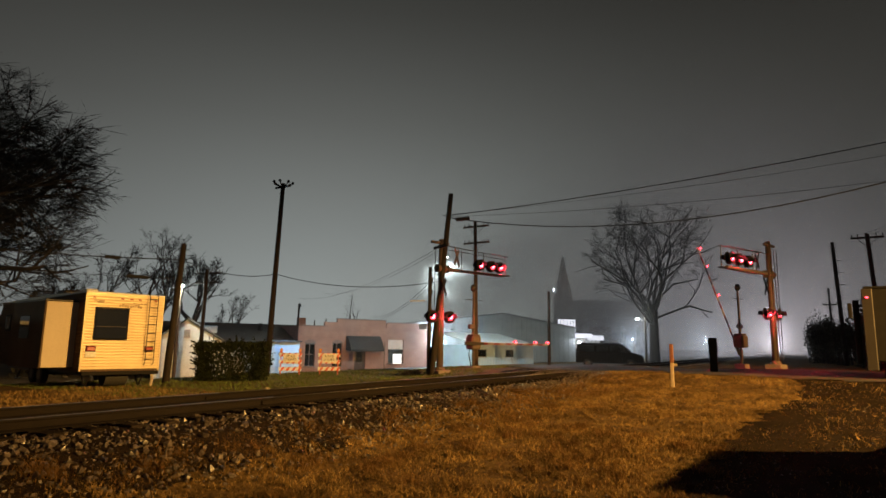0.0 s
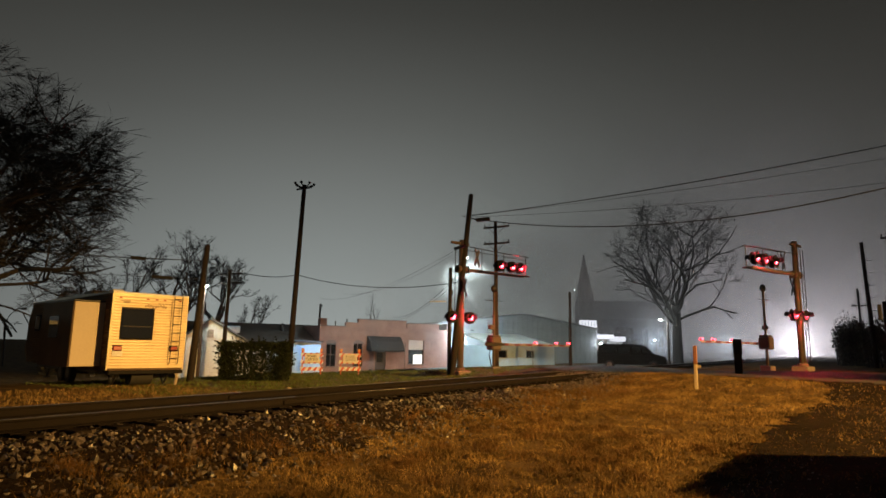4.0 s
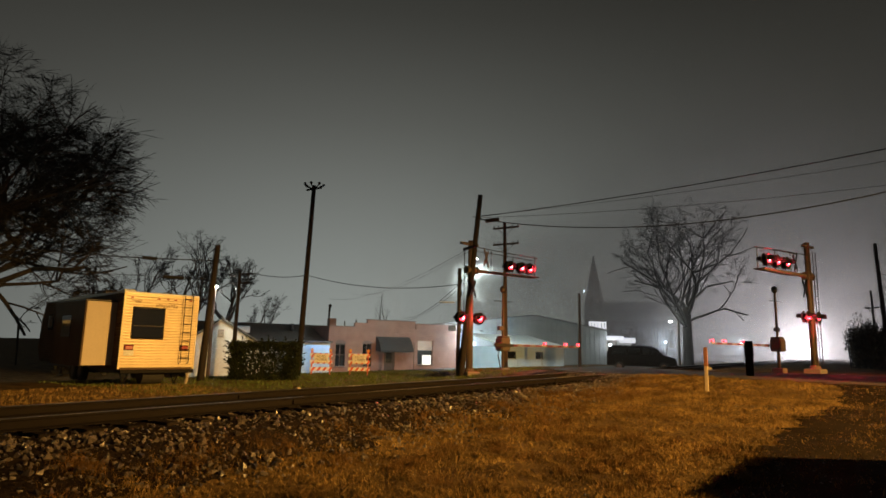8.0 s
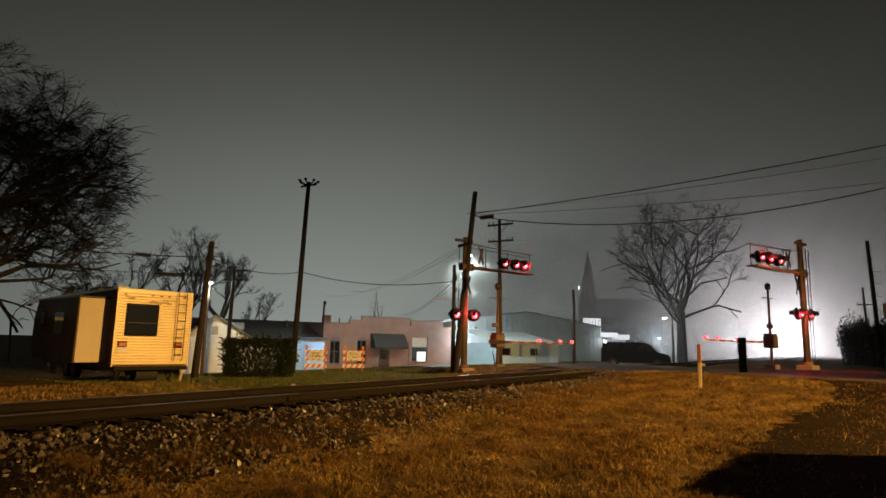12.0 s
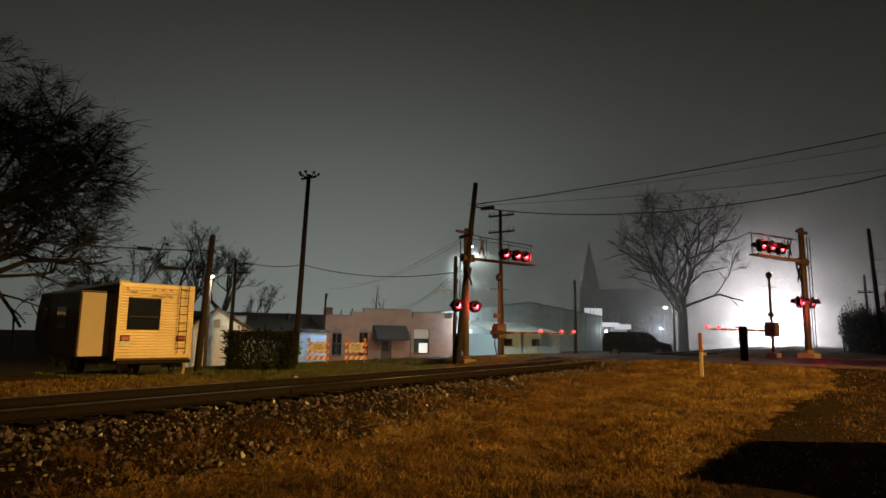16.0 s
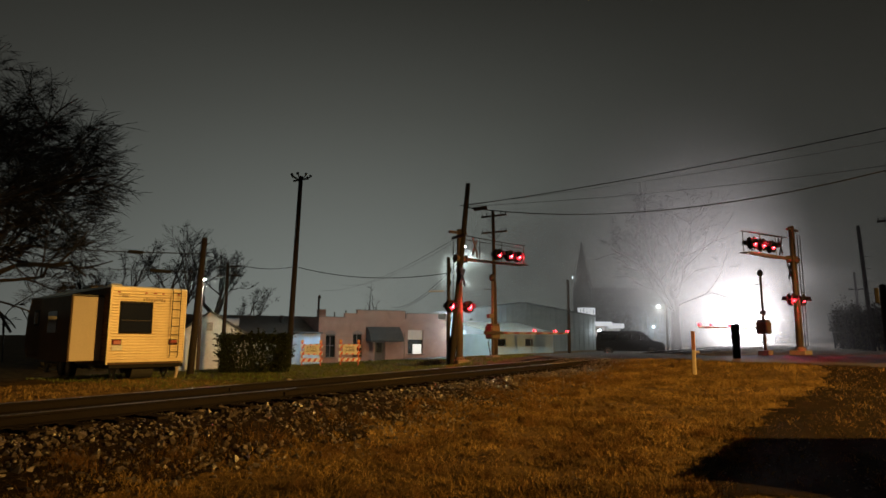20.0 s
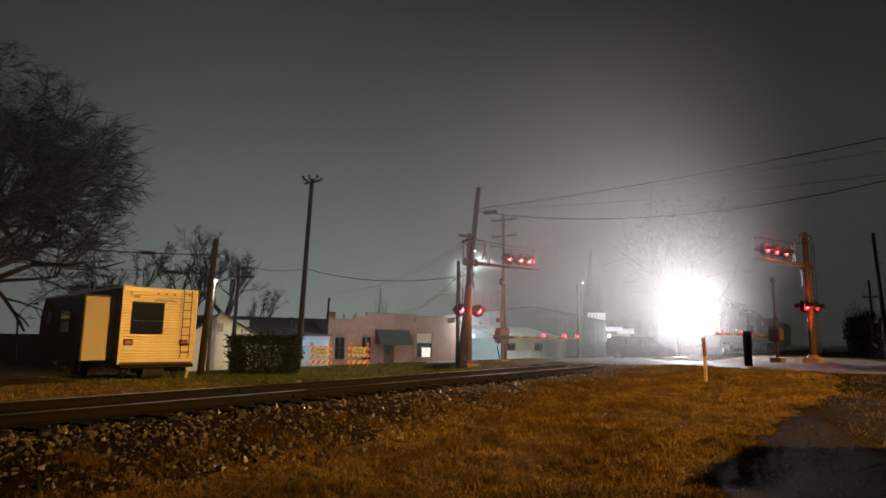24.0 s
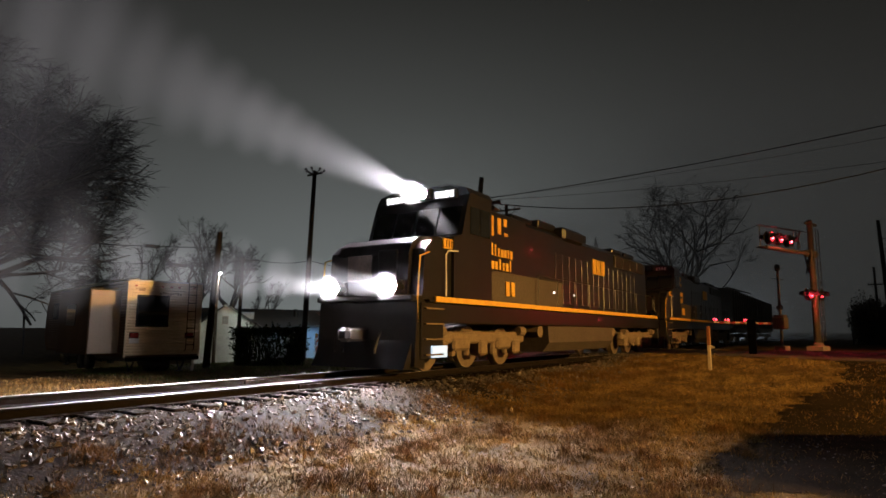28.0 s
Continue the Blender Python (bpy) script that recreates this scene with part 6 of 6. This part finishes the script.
part("pole", Shape().cyl((0.6, -1.4, -0.3), (0.6, -1.4, lz + 0.7), 0.13, 0.10, 10), "pole_wood", shaded)
part("arm", Shape().tube([(0.6, -1.4, lz + 0.5), (0.3, -0.7, lz + 0.62), (0, 0, lz + 0.5)], 0.03, 6), "dark_steel", shaded)
part("shade", Shape().cyl((0, 0, lz - 0.06), (0, 0, lz + 0.35), 0.8, 0.72, 32, caps=False).cyl((0, 0, lz + 0.35), (0, 0, lz + 0.5), 0.72, 0.2, 32), "black", shaded, "added dark shade that blocks upward light")

# ---- the train ----


def locomotive(name, label, lit):
    """Local x runs back from the front coupler, y across, z up from the rail."""
    ob = thing(name, label, "locomotive", pose(0, TRACK_Y, RAIL_Z))
    W = 1.54
    # frame, stripe and walkways
    part("underframe", Shape().box((11.0, 0, 1.35), (20.6, 2.9, 0.45), None, 0.02), "loco_black", ob)
    for sd in (-1, 1):
        st = part("walkway_edge", Shape().box((11.0, sd * (W - 0.02), 1.66), (19.4, 0.05, 0.13), None, 0.01), "yellow", ob, "yellow painted walkway edge")
    part("walkway", Shape().box((11.0, 0, 1.62), (19.8, 3.0, 0.06)), "loco_black", ob)
    # pilot and coupler
    part("pilot", Shape().prism([(0.85, 0.12), (0.62, 0.18), (0.70, 1.62), (1.0, 1.62), (1.0, 0.12)], 1, -1.45, 1.45), "loco_black", ob, "black pilot plate")
    part("plow", Shape().prism([(0.85, 0.1), (0.35, 0.12), (0.66, 0.75), (0.9, 0.75)], 1, -1.35, 1.35), "loco_black", ob)
    part("coupler", Shape().box((0.35, 0, 0.85), (0.75, 0.22, 0.3), None, 0.05).box((0.06, 0.04, 0.85), (0.22, 0.34, 0.32), None, 0.08), "loco_black", ob)
    for k in (-0.5, 0.5, 0.75):
        part("air_hose", Shape().tube([(0.62, k, 0.95), (0.5, k, 0.7), (0.45, k * 0.95, 0.45)], 0.03, 6), "cable", ob)
    for sd in (-1, 1):
        sw = part("stepwell", Shape().box((1.25, sd * 1.33, 0.95), (0.9, 0.32, 1.25), None, 0.02), "loco_black", ob)
        for i in range(4):
            part("step", Shape().box((1.25, sd * 1.46, 0.42 + i * 0.34), (0.72, 0.22, 0.04), None, 0.008), "loco_grime", sw)
        if sd < 0:
            part("step_light", Shape().box((1.50, sd * 1.5, 0.48), (0.62, 0.05, 0.26), None, 0.01), "step_lit" if lit else "loco_black", ob, "lit step")
        part("hand_rail", Shape().tube([(0.74, sd * 1.42, 0.75), (0.72, sd * 1.44, 1.7), (0.8, sd * 1.44, 2.6), (1.15, sd * 1.44, 2.72)], 0.022, 6), "yellow", ob, "yellow grab rail")
        part("cab_rail", Shape().tube([(1.78, sd * 1.5, 1.75), (1.74, sd * 1.52, 2.3), (1.74, sd * 1.52, 2.72), (1.84, sd * 1.52, 2.82), (2.26, sd * 1.52, 2.86)], 0.02, 6), "white", ob, "pale grab rail")
    # nose
    nose = [(0.82, 1.65), (0.87, 2.70), (0.98, 2.96), (1.25, 3.12), (2.1, 3.22), (2.4, 3.22), (2.4, 1.65)]
    n_ = part("nose", Shape().prism(nose, 1, -1.08, 1.08), "loco_black", ob, "black wide nose")
    part("nose_cheek", Shape().prism([(0.92, 1.65), (2.4, 1.65), (2.4, 3.16), (1.9, 3.13), (1.3, 3.02), (1.02, 2.80)], 1, -1.42, 1.42), "loco_black", n_)
    part("nose_emblem", Shape().box((0.845, 0.35, 2.4), (0.04, 0.75, 0.62), None, 0.02), "loco_tank", n_, "dull brown emblem panel")
    part("nose_door", Shape().box((0.85, -0.5, 2.25), (0.04, 0.55, 1.1), None, 0.03), "loco_black", n_)
    # cab
    cab = [(2.11, 1.65), (2.11, 3.2), (2.48, 3.3), (2.74, 4.12), (2.86, 4.42), (3.98, 4.42), (3.98, 1.65)]
    c_ = part("cab", Shape().prism(cab, 1, -1.5, 1.5), "loco_black", ob, "black locomotive cab")
    roof = [(-1.5, 4.40), (-1.38, 4.58), (-0.9, 4.70), (0.9, 4.70), (1.38, 4.58), (1.5, 4.40)]
    part("cab_roof", Shape().prism(roof, 0, 2.84, 4.06), "loco_black", c_)
    for y0, y1 in ((-1.38, -0.72), (-0.66, -0.04), (0.04, 0.66), (0.72, 1.38)):
        part("windscreen", Shape().add([(2.475, y0, 3.34), (2.475, y1, 3.34), (2.715, y1, 4.08), (2.715, y0, 4.08), (2.50, y0, 3.34), (2.50, y1, 3.34), (2.74, y1, 4.08), (2.74, y0, 4.08)],
             [(0, 1, 2, 3), (7, 6, 5, 4), (0, 4, 5, 1), (3, 2, 6, 7), (0, 3, 7, 4), (1, 5, 6, 2)]), "dark_glass", c_)
    for sd in (-1, 1):
        for x0, x1 in ((2.86, 3.30), (3.36, 3.86)):
            part("side_window", Shape().box(((x0 + x1) / 2, sd * 1.51, 3.72), (x1 - x0, 0.04, 0.72), None, 0.03), "dark_glass", c_)
        part("number_panel", Shape().box((1.97, sd * 1.435, 3.0), (0.48, 0.05, 0.24), None, 0.01), "yellow", c_, "yellow unit number bars")
        part("number_bar", Shape().box((1.84, sd * 1.465, 3.0), (0.02, 0.02, 0.17)).box((1.95, sd * 1.465, 3.0), (0.02, 0.02, 0.17)).box((2.06, sd * 1.465, 3.0), (0.02, 0.02, 0.17)), "loco_black", c_)
    # headlights above the windscreen, number boards beside them
    hb = part("headlight_housing", Shape().box((2.86, 0, 4.5), (0.34, 0.85, 0.34), None, 0.05), "loco_black", ob)
    for sd in (-1, 1):
        nb = part("number_board", Shape().box((2.83, sd * 0.80, 4.44), (0.16, 0.72, 0.24), None, 0.02), "loco_black", ob, "number board with glowing bars")
        for i in range(4):
            part("number_bar", Shape().box((2.745, sd * 0.80 - 0.22 + i * 0.15, 4.44), (0.012, 0.10, 0.16)), "number_lit" if lit else "white", nb)

    def lamp_unit(x, y, z, r, parent, deep, rise):
        """A lens ring at the front and a bulb at the bottom of a barrel that points a little upwards."""
        n = 18
        hole, drop = r * 0.45, rise * deep
        part("lamp_rim", Shape().cyl((x - 0.02, y, z), (x + deep, y, z - drop), r * 1.12, n=n, caps=False), "chrome", parent)
        ring = Shape()
        ring.add([(x, y + q * math.cos(6.2832 * i / n), z + q * math.sin(6.2832 * i / n)) for q in (hole, r) for i in range(n)],
                 [(i, (i + 1) % n, n + (i + 1) % n, n + i) for i in range(n)])
        part("lens", ring, "head_lens" if lit else "dark_glass", parent, "lit headlight lens")
        part("barrel", Shape().cyl((x + 0.002, y, z), (x + deep, y, z - drop), hole, n=n, caps=False), "black", parent)
        part("bulb", Shape().cyl((x + deep - 0.012, y, z - drop), (x + deep - 0.004, y, z - drop), hole * 0.9, n=12), "head_core" if lit else "dark_glass", parent, "dazzling bulb")

    for k in (-1, 1):
        lamp_unit(2.62, k * 0.17, 4.5, 0.13, hb, 0.45, 0.09)
    part("anticlimber", Shape().box((0.76, 0, 1.66), (0.46, 2.86, 0.14), None, 0.03), "loco_black", ob)
    for sd in (-1, 1):
        dl = part("ditch_light", Shape().box((0.80, sd * 0.86, 1.92), (0.1, 0.34, 0.34), None, 0.04).box((0.75, sd * 0.86, 1.78), (0.3, 0.1, 0.14), None, 0.02), "loco_black", ob)
        lamp_unit(0.50, sd * 0.86, 1.92, 0.15, dl, 0.40, 0.0)
    # hood
    part("long_hood", Shape().prism([(-1.05, 1.65), (-1.05, 4.2), (-0.75, 4.42), (0.75, 4.42), (1.05, 4.2), (1.05, 1.65)], 0, 3.98, 20.6), "loco_black", ob, "black long hood")
    part("electrical_cabinet", Shape().box((5.3, 0, 2.95), (2.6, 2.56, 2.6), None, 0.04), "loco_black", ob)
    part("inverter_cabinet", Shape().box((6.6, 0, 2.12), (5.2, 2.72, 0.92), None, 0.04), "loco_tank", ob)
    for sd in (-1, 1):
        for i in range(16):
            part("hood_door", Shape().box((9.6 + i * 0.62, sd * 1.06, 2.75), (0.57, 0.03, 1.7), None, 0.01), "loco_black", ob)
        for i in range(4):
            part("radiator_grille", Shape().box((16.2 + i * 1.1, sd * 1.09, 3.95), (1.0, 0.06, 0.5), None, 0.01), "dark_steel", ob)
        for x, w, z, h in ((4.32, 0.30, 3.82, 0.56), (4.80, 0.20, 3.86, 0.46), (5.16, 0.17, 4.0, 0.22), (5.20, 0.20, 3.66, 0.10)):
            part("lettering_bar", Shape().box((x, sd * 1.295, z), (w, 0.03, h), None, 0.01), "yellow", ob, "yellow emblem bar")
        for k, (w, h) in enumerate(((0.15, 0.34), (0.05, 0.34), (0.05, 0.32), (0.05, 0.24), (0.13, 0.22), (0.12, 0.22), (0.05, 0.24), (0.11, 0.22))):
            part("lettering_bar", Shape().box((4.18 + 0.19 * k, sd * 1.295, 3.0 + h / 2), (w + 0.03, 0.03, h)), "yellow", ob, "row of unreadable yellow letters")
        for k, (w, h) in enumerate(((0.17, 0.32), (0.12, 0.22), (0.12, 0.22), (0.07, 0.30), (0.08, 0.22), (0.13, 0.22), (0.05, 0.32))):
            part("lettering_bar", Shape().box((4.19 + 0.21 * k, sd * 1.295, 2.63 + h / 2), (w + 0.03, 0.03, h)), "yellow", ob, "row of unreadable yellow letters")
        part("number_bar", Shape().box((5.12, sd * 1.375, 2.12), (0.22, 0.03, 0.40)).box((5.45, sd * 1.375, 2.12), (0.22, 0.03, 0.40)), "yellow", ob, "yellow unit number bars")
        for x, w in ((13.1, 0.3), (13.55, 0.4), (14.1, 0.4)):
            part("number_bar", Shape().box((x, sd * 1.09, 3.48), (w, 0.04, 0.58)), "yellow", ob, "yellow emblem bars")
        part("hood_rail", Shape().tube([(7.0, sd * 1.46, 2.65), (13, sd * 1.46, 2.65), (20.6, sd * 1.46, 2.65)], 0.02, 5), "dark_steel", ob)
        for i in range(10):
            part("stanchion", Shape().cyl((7.0 + i * 1.5, sd * 1.46, 1.68), (7.0 + i * 1.5, sd * 1.46, 2.65), 0.018, n=5), "dark_steel", ob)
        for x in (8.4, 10.2):
            part("side_lamp", Shape().box((x, sd * 1.37, 2.2), (0.06, 0.04, 0.06)), "number_lit" if lit else "white", ob, "tiny lit lamp")
    for x, h in ((7.4, 0.18), (9.4, 0.30), (12.5, 0.34), (17.2, 0.22), (19.0, 0.22)):
        part("roof_box", Shape().box((x, 0, 4.42 + h / 2), (1.5, 1.5, h), None, 0.05), "loco_black", ob)
    part("exhaust_stack", Shape().box((13.9, 0, 4.6), (0.7, 0.5, 0.4), None, 0.04), "dark_steel", ob)
    part("dynamic_brake", Shape().box((10.9, 0, 4.38), (1.9, 2.3, 0.5), None, 0.1), "loco_black", ob)
    for y in (-0.2, 0.0, 0.2):
        part("horn", Shape().cyl((6.9, y, 4.75), (6.4, y, 4.78), 0.03, 0.09, 8), "dark_steel", ob)
    # fuel tank
    part("fuel_tank", Shape().prism([(-1.35, 1.15), (-1.4, 0.6), (-1.15, 0.3), (1.15, 0.3), (1.4, 0.6), (1.35, 1.15)], 0, 7.9, 14.2), "loco_tank", ob, "dusty dark fuel tank")
    for x in (7.45, 14.6):
        part("air_reservoir", Shape().cyl((x - 0.0, -1.3, 0.95), (x, 1.3, 0.95), 0.2, n=10), "loco_grime", ob)
    # trucks with their wheels
    for x0 in (3.8, 18.0):
        tk = part("truck_frame", Shape().box((x0, -1.22, 0.78), (4.9, 0.22, 0.30), None, 0.05).box((x0, 1.22, 0.78), (5.2, 0.22, 0.30), None, 0.05)
                  .box((x0, 0, 0.8), (0.6, 2.3, 0.3), None, 0.03).box((x0 - 1.1, -1.28, 0.62), (0.8, 0.24, 0.3), None, 0.06).box((x0 + 1.1, -1.28, 0.62), (0.8, 0.24, 0.3), None, 0.06), "loco_grime", ob, "grimy cast truck frame")
        for dx in (-1.9, 0, 1.9):
            for sd in (-1, 1):
                w = part("wheel", Shape().cyl((x0 + dx, sd * 0.70, 0.53), (x0 + dx, sd * 0.84, 0.53), 0.53, n=26).cyl((x0 + dx, sd * 0.66, 0.53), (x0 + dx, sd * 0.70, 0.53), 0.56, n=26), "steel_wheel", tk)
                part("journal_box", Shape().box((x0 + dx, sd * 1.2, 0.53), (0.42, 0.36, 0.42), None, 0.06), "loco_grime", tk)
            part("axle", Shape().cyl((x0 + dx, -0.8, 0.53), (x0 + dx, 0.8, 0.53), 0.1, n=8), "loco_grime", tk)
        for dx in (-1.35, -0.68, 0.68, 1.35):
            for sd in (-1, 1):
                part("spring", Shape().cyl((x0 + dx, sd * 1.22, 0.35), (x0 + dx, sd * 1.22, 0.68), 0.1, n=8), "loco_grime", tk)
        for dx in (-2.3, 2.3):
            part("brake_cylinder", Shape().cyl((x0 + dx, -1.35, 0.95), (x0 + dx * 0.85, -1.35, 0.95), 0.13, n=10), "loco_grime", tk)
    part("rear_coupler", Shape().box((21.6, 0, 0.85), (0.8, 0.24, 0.3), None, 0.05), "loco_grime", ob)
    part("rear_pilot", Shape().box((21.1, 0, 1.0), (0.25, 2.9, 1.3), None, 0.02), "loco_black", ob)
    return ob


lead = locomotive("locomotive", "black diesel locomotive with a yellow stripe and blazing headlights", True)
second = locomotive("locomotive", "black diesel locomotive, unlit, coupled behind the leading one", False)


def hopper(label):
    ob = thing("hopper_car", label, "freight car", pose(0, TRACK_Y, RAIL_Z), "freight cars")
    part("body", Shape().prism([(0.6, 1.3), (3.0, 0.9), (14.0, 0.9), (16.4, 1.3), (16.4, 4.5), (0.6, 4.5)], 1, -1.5, 1.5), "loco_tank", ob)
    for i in range(12):
        for sd in (-1, 1):
            part("side_rib", Shape().box((1.4 + i * 1.28, sd * 1.54, 2.9), (0.12, 0.1, 3.1)), "loco_tank", ob)
    part("roof", Shape().prism([(-1.5, 4.48), (0, 4.75), (1.5, 4.48)], 0, 0.6, 16.4), "loco_tank", ob)
    for x0 in (2.0, 15.0):
        tk = part("truck_frame", Shape().box((x0, -1.1, 0.55), (2.4, 0.16, 0.3), None, 0.05).box((x0, 1.1, 0.55), (2.4, 0.16, 0.3), None, 0.05).box((x0, 0, 0.6), (0.4, 2.2, 0.3)), "loco_grime", ob)
        for dx in (-0.88, 0.88):
            for sd in (-1, 1):
                part("wheel", Shape().cyl((x0 + dx, sd * 0.70, 0.42), (x0 + dx, sd * 0.84, 0.42), 0.42, n=20), "steel_wheel", tk)
    part("coupler", Shape().box((0.2, 0, 0.85), (0.9, 0.22, 0.28)).box((16.8, 0, 0.85), (0.9, 0.22, 0.28)), "loco_grime", ob)
    return ob


cars = [hopper("dark covered hopper car in the train") for _ in range(2)]

# ---- fog ----


def fog(name, count, box, size, seed, label, core=1.0, kind_="fog"):
    """Thin wisps of fog: soft-edged sheets that scatter what light falls on them."""
    rg = random.Random(seed)
    vs, fs, dens = [], [], []
    n = 10
    for _ in range(count):
        c = Vector([rg.uniform(*b) for b in box])
        r = size * rg.uniform(0.6, 1.4)
        t = Euler((rg.uniform(0, 6.28), rg.uniform(0, 6.28), rg.uniform(0, 6.28))).to_matrix()
        if kind_ != "fog":
            t = Vector((-c.x, -c.y + rg.uniform(-15, 15), rg.uniform(-15, 15))).to_track_quat("Z", "Y").to_matrix()
        k = len(vs)
        vs.append(c)
        dens.append(core)
        for i in range(n):
            w = 6.2832 * i / n
            vs.append(c + t @ Vector((math.cos(w), math.sin(w), 0)) * r * rg.uniform(0.8, 1.2))
            dens.append(0.0)
        fs += [(k, k + 1 + i, k + 1 + (i + 1) % n) for i in range(n)]
    me = bpy.data.meshes.new(name)
    me.from_pydata(vs, [], fs)
    me.materials.append(M[kind_])
    at_ = me.attributes.new("thickness", "FLOAT", "POINT")
    at_.data.foreach_set("value", dens)
    return tagged(new(name, me), label, "fog", "", "stuff")


M["fog"] = mist_material("thin_fog", 0.12)
M["far_fog"] = mist_material("thick_far_fog", 0.17, True)
fog("fog_bank", 70, ((20, 75), (12, 30), (0, 8)), 3.4, 41, "thin drifting fog over the crossing", 0.3)
fog("fog_bank", 150, ((46, 190), (-8, 40), (0, 24)), 8.5, 42, "thicker fog beyond the crossing", 0.35)
fog("fog_bank", 110, ((80, 140), (15, 60), (0, 24)), 11.0, 43, "thick fog over the far town", 0.6, "far_fog")

fog("lamp_halo_fog", 26, ((40.6, 44.4), (22.6, 26.6), (5.6, 9.0)), 2.0, 44, "fog glowing round the street lamp", 0.6)
fog("lamp_halo_fog", 10, ((25.0, 26.6), (34.2, 35.6), (3.2, 5.4)), 0.9, 45, "fog glowing under the yard lamp", 0.25)


def veil(name, mat_, x, y, z, r, dense, wobble, rg, rings=((0.25, 0.92), (0.5, 0.66), (0.75, 0.28), (1.0, 0.0))):
    """A round sheet of mist across the track, thinning to nothing at its edge."""
    n = 24
    vs, fs, dens = [(x, y, z)], [], [dense]
    bump_ = [1.0 + wobble * rg.uniform(-1, 1) for _ in range(n)]
    for q, dn in rings:
        for i in range(n):
            w = 6.2832 * i / n
            vs.append((x + wobble * r * 0.1 * rg.uniform(-1, 1), y + r * q * bump_[i] * math.cos(w), max(z + r * q * bump_[i] * math.sin(w), -0.3)))
            dens.append(dn * dense)
    fs += [(0, 1 + (i + 1) % n, 1 + i) for i in range(n)]
    for ring in range(3):
        o = 1 + ring * n
        fs += [(o + i, o + (i + 1) % n, o + n + (i + 1) % n, o + n + i) for i in range(n)]
    me = bpy.data.meshes.new(name)
    me.from_pydata(vs, [], fs)
    me.materials.append(M[mat_])
    me.attributes.new("thickness", "FLOAT", "POINT").data.foreach_set("value", dens)
    return new(name, me)


M["beam_mist"] = mist_material("mist_in_the_beam", 0.10, False, False)
M["track_mist"] = mist_material("mist_along_the_track", 0.15, True, False)


def carried_mist(parent, x0, y0, z0, rise, steps, r0, slope, dense, fall, label, widest=8.0, mat_="beam_mist"):
    """Veils of mist added ahead of a lamp and carried with the train; they scatter its light. steps: metres ahead of
    the lamp.
    """
    rg = random.Random(5)
    for s_ in steps:
        ob = veil("mist_veil", mat_, x0 - s_, y0, z0 + rise * s_, min(widest, r0 + slope * s_), min(1.0, dense * (1 + s_) ** fall), 0.0, rg)
        ob.parent = parent
        tagged(ob, label)


def stretch_out(first, factor, most, count):
    out = [first]
    while len(out) < count:
        out.append(out[-1] + min(out[-1] * (factor - 1), most))
    return out


carried_mist(lead, 2.57, 0.0, 4.5, 0.09, stretch_out(0.35, 1.22, 0.75, 34), 0.14, 0.125, 0.42, -0.6, "thin mist added to show the headlight beam and glare")
# discs close to the lenses, added to stand for glare round the lamps
carried_mist(lead, 2.57, 0.0, 4.5, 0.0, (0.06, 0.16), 0.3, 0.3, 0.4, 0.0, "thin mist added to show the headlight beam and glare")
for side in (-0.86, 0.86):
    carried_mist(lead, 0.45, side, 1.92, 0.0, (0.06, 0.16), 0.28, 0.3, 0.4, 0.0, "thin mist added to show the ditch light beam and glare")
    carried_mist(lead, 0.45, side, 1.92, 0.0, stretch_out(0.5, 1.3, 0.9, 12), 0.14, 0.12, 0.10, 0.0, "thin mist added to show the ditch light beam and glare")
carried_mist(lead, 1.5, 0.0, 4.2, 0.10, [8.0 + 3.0 * k for k in range(16)], 2.2, 0.30, 0.0025, 1.27, "broad thin mist glowing ahead of the locomotive", 9.0, "track_mist")

rg_veil = random.Random(77)
for k in range(26):
    x = 40.0 + 5.0 * k + 0.12 * k * k
    ob = veil("fog_veil", "track_mist", x, 13.0, 7.0, 20.0 + 0.30 * x, 0.04 + 0.46 * smooth01(58, 100, x), 0.15, rg_veil)
    tagged(ob, "thin sheet of fog hanging over the track", "fog", "", "stuff")

# ---- what moves ----
SPEED = 10.0


def front(t):
    return 10.15 + SPEED * (28.0 - t)


def motions():
    rows = (0.0, 7.0, 14.0, 21.0, 28.0)
    for ob, back in ((lead, 0.0), (second, 22.1), (cars[0], 44.1), (cars[1], 61.2)):
        walk(ob, [(t, pose(front(t) + back, TRACK_Y, RAIL_Z)) for t in rows])
    # the near gate comes down; the far one is down already
    down = [(0.0, 54), (0.4, 49), (0.8, 38), (1.2, 26), (1.6, 14), (2.0, 7.5), (2.4, 4), (2.8, 1), (3.2, 0), (28.0, 0)]
    walk(arm_near, [(t, pose(0.30, 0, 1.32, a)) for t, a in down])
    walk(arm_far, [(0.0, pose(0.30, 0, 1.32)), (28.0, pose(0.30, 0, 1.32))])


motions()
